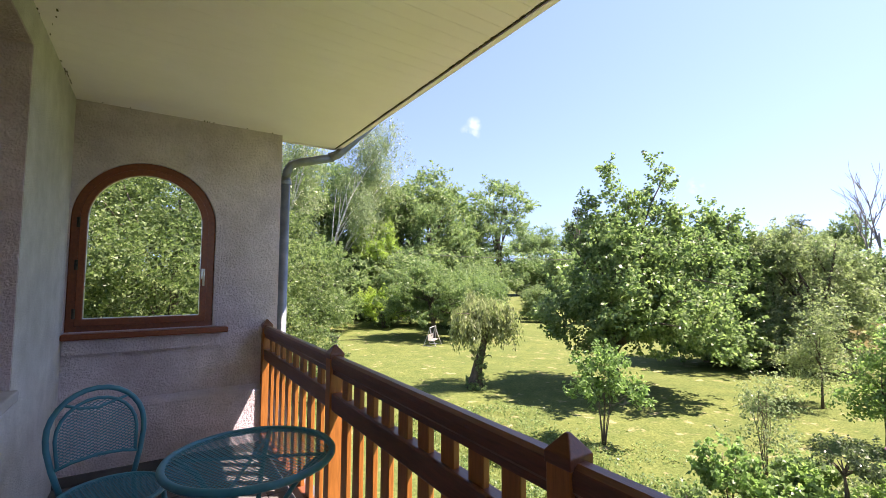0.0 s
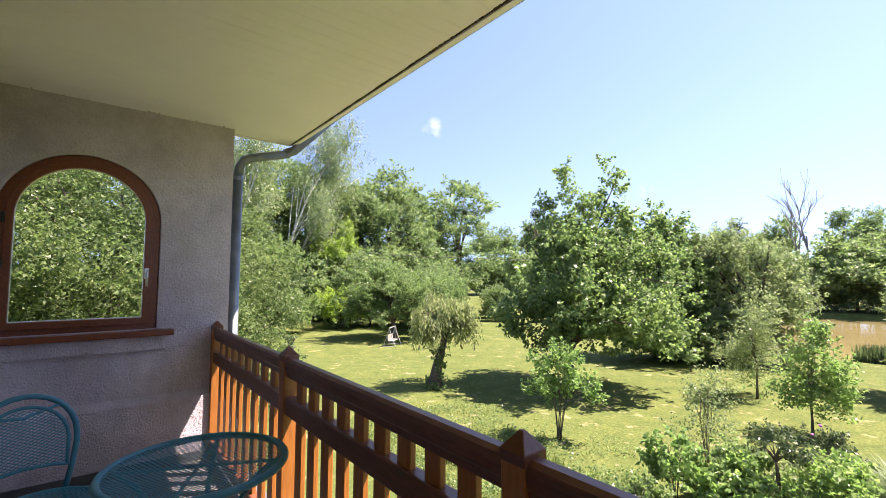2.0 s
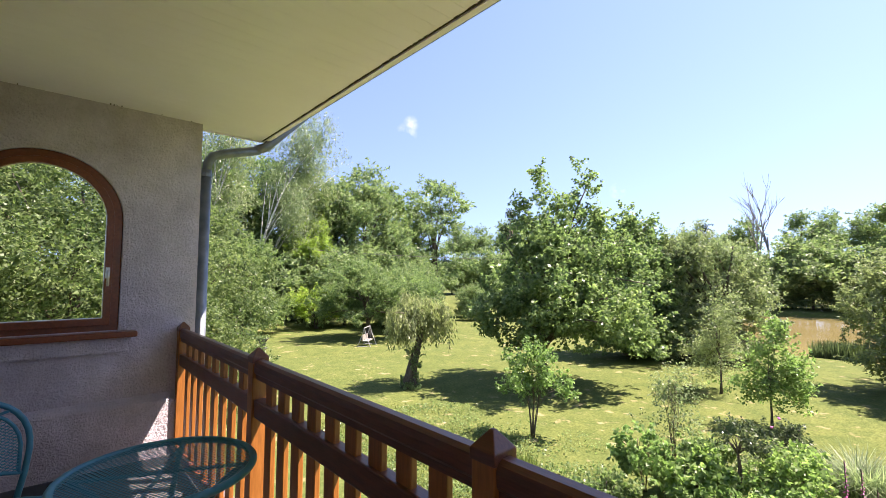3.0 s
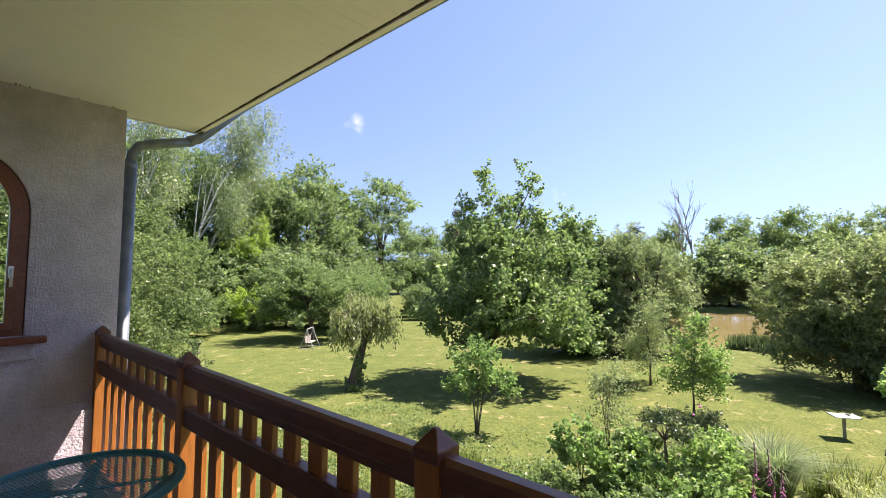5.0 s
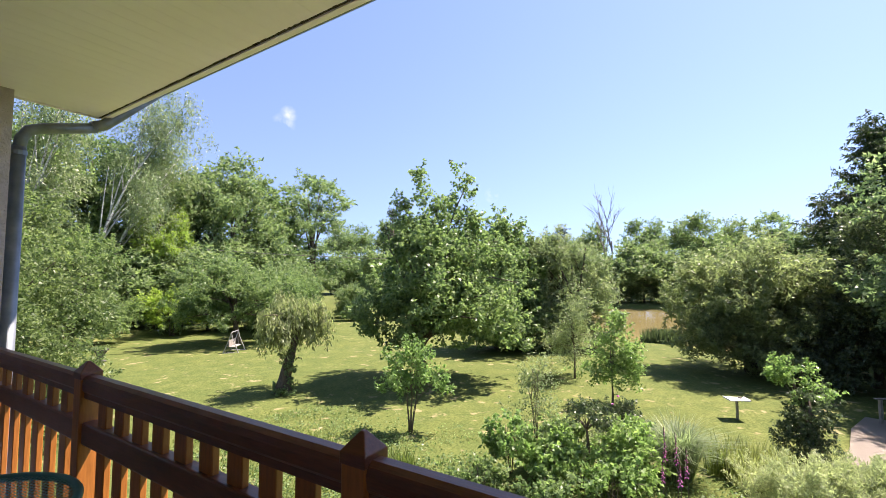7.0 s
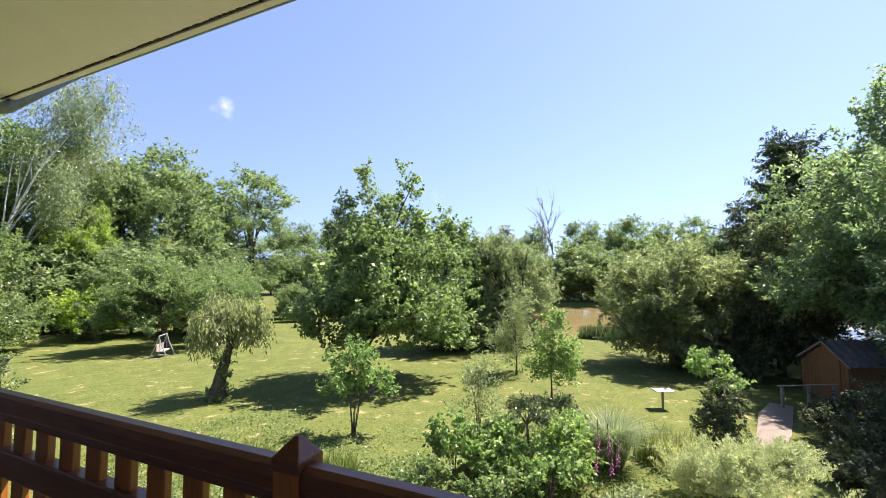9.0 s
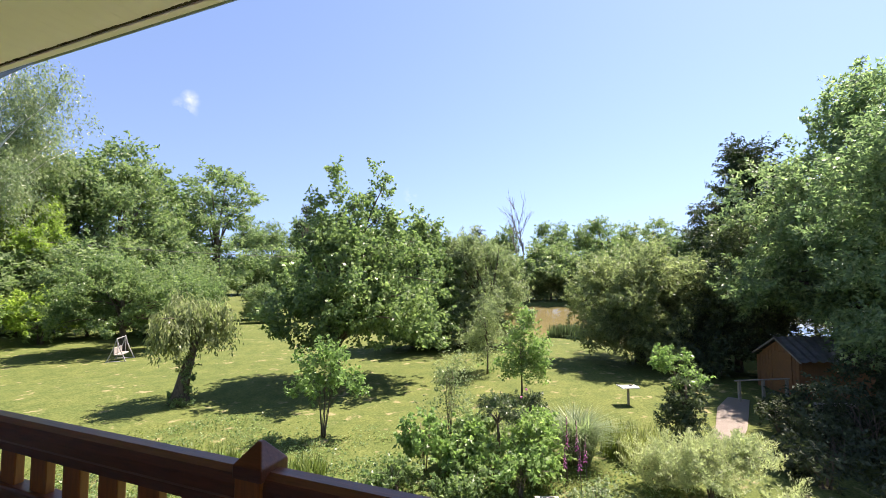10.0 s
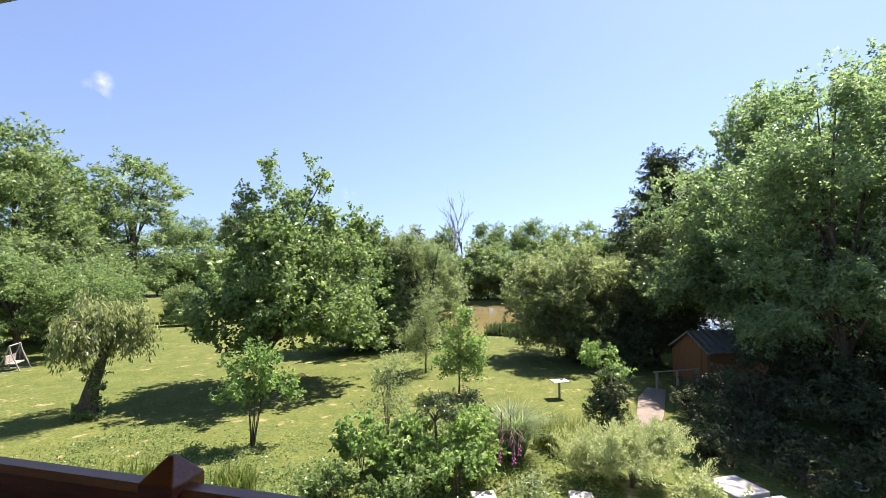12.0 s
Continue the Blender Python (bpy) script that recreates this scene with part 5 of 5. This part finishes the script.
# pale slabs at the foot of the house
for x, y, w, d, rz in ((7.55, 0.55, 0.5, 0.45, 20), (7.95, -1.2, 0.6, 0.45, 5), (9.2, -4.15, 0.75, 0.8, 30), (8.5, -4.7, 0.8, 0.7, 26)):
    t = thing("stone_slab", "pale flat stone slab laid in the bed", "slab", x, y, float(ground_z(x, y)) + 0.02, rz, "stone slabs")
    part("stone", box(fresh(), -w / 2, -d / 2, -0.1, w / 2, d / 2, 0.07, 0.02, 2), M_STONE, t)
hoop = thing("hose_ring", "pale ring of garden hose lying on dark ground", "hose", 9.8, -6.4, float(ground_z(9.8, -6.4)) + 0.06)
part("coil", tube(fresh(), [(0.22 * math.cos(a), 0.22 * math.sin(a), 0) for a in np.linspace(0, 2 * math.pi, 28, endpoint=False)], 0.018, 6, True), M_STEEL, hoop)

# grasses, reeds and foxgloves
rg = np.random.default_rng(77)


def tuft(name, label, x, y, n, r, h, w, bend, mat, category="grass"):
    a, q = rg.uniform(0, 2 * math.pi, n), r * np.sqrt(rg.random(n))
    p = np.stack([q * np.cos(a), q * np.sin(a), 0 * a], 1)
    t = thing(name, label, category, x, y, float(ground_z(x, y)) - 0.02)
    part("blade_mass", quads("blades", blades(rg, p, h, w, bend), mat), None, t)


tuft("pampas_grass", "fountain of arching silvery ornamental grass", 9.7, 0.2, 1600, 0.22, 1.25, 0.008, 0.85, L_GREY)
tuft("iris_clump", "upright sword-leaved clump in the bed", 10.3, -1.15, 420, 0.55, 0.8, 0.016, 0.25, L_STRAW)
tuft("iris_clump", "clump of upright green sword leaves", 10.6, -0.6, 240, 0.4, 0.7, 0.016, 0.25, L_GRASS)
tuft("iris_clump", "clump of upright green sword leaves", 6.6, 5.2, 260, 0.4, 0.6, 0.016, 0.3, L_GRASS)
tuft("iris_clump", "clump of upright green sword leaves", 6.2, 7.2, 260, 0.5, 0.6, 0.016, 0.3, L_GRASS)
for x, y in ((31.0, 2.2), (31.4, 3.3), (31.2, 2.8)):
    tuft("reed_bed", "dark upright reeds at the edge of the pond", x, y, 700, 0.8, 1.25, 0.03, 0.12, L_DARK)
for k, (x, y, h) in enumerate(((8.7, 0.35, 1.3), (8.8, 0.15, 1.2), (8.5, -0.05, 1.05), (8.35, 0.05, 0.85), (8.4, 0.35, 0.8))):
    t = thing("foxglove", "pink foxglove spike in flower", "flower", x, y, float(ground_z(x, y)), k * 40, "foxgloves")
    part("stem", tube(fresh(), [(0, 0, 0), (0.02, 0, h * 0.6), (0.03, 0.01, h)], 0.008, 6), M_BARK, t)
    bm = fresh()
    for j in range(22):
        f = j / 22
        a = j * 2.4
        zc = h * (0.5 + 0.5 * f)
        r = 0.024 * (1 - 0.7 * f)
        tube(bm, [(0.025, 0, zc), (0.025 + r * math.cos(a), r * math.sin(a), zc - 0.01), (0.025 + 1.7 * r * math.cos(a), 1.7 * r * math.sin(a), zc - 0.03 * (1 - f * 0.6))], [0.005, 0.009 * (1.2 - f), 0.012 * (1.2 - f)], 6)
    part("bells", bm, M_PINK, t, "pink bell flowers")
fl = thing("rose_bloom", "pink rose flowers on the dark bush", "flower", 11.15, 1.65, float(ground_z(11.15, 1.65)))
for q in ((0, 0, 1.22), (0.15, -0.3, 1.02), (-0.2, 0.1, 1.05)):
    bm = fresh()
    bmesh.ops.create_icosphere(bm, subdivisions=2, radius=0.03, matrix=Matrix.Translation(q))
    for v in bm.verts:
        v.co += Vector((noise.noise(v.co * 40), noise.noise(v.co * 40 + Vector((9, 0, 0))), 0)) * 0.02
    part("petals", bm, M_PINK, fl)

# rough weeds near the house
n = 12000
px, py = rg.uniform(4.0, 9.5, n), rg.uniform(-2.0, 11.5, n)
keep = rg.random(n) < np.clip(1.2 - (px - 4.5) / 3.6 + 0.35 * np.sin(px * 3 + py * 2), 0.0, 1)
px, py = px[keep], py[keep]
tagged(new("weeds", quads("weeds", blades(rg, np.stack([px, py, ground_z(px, py)], 1), 0.10, 0.008, 1.3), L_GRASS)), "rough weeds and long grass below the balcony", "weeds", kind="stuff")
n = 60000
px, py = rg.uniform(4.2, 10.5, n), rg.uniform(-1.8, 10.8, n)
lump = 0.5 + 0.5 * np.sin(px * 2.3 + np.sin(py * 1.3) * 2) * np.sin(py * 1.9 + np.sin(px * 0.9) * 2)
keep = rg.random(n) < np.clip(1.25 - (px - 4.5) / 4.6, 0.0, 1) * lump
px, py, lump = px[keep], py[keep], lump[keep]
p = np.stack([px, py, ground_z(px, py) + 0.02 + 0.16 * lump * rg.random(len(px))], 1)
tagged(new("ground_cover", quads("ground_cover", leaf_corners(rg, p, 0.06, lift=1.2), L_MID)), "low leafy ground cover in the bed", "ground cover", kind="stuff")

# overhead wire across the wood's edge
wire = thing("overhead_wire", "thin overhead cable in front of the wood", "cable")
a, b = Vector((*at(8, 46), 5.2)), Vector((*at(62, 52), 3.6))
part("cable", tube(fresh(), [a + (b - a) * (k / 12) - Vector((0, 0, 0.8 * 4 * (k / 12) * (1 - k / 12))) for k in range(13)], 0.022, 5), M_DARK, wire)
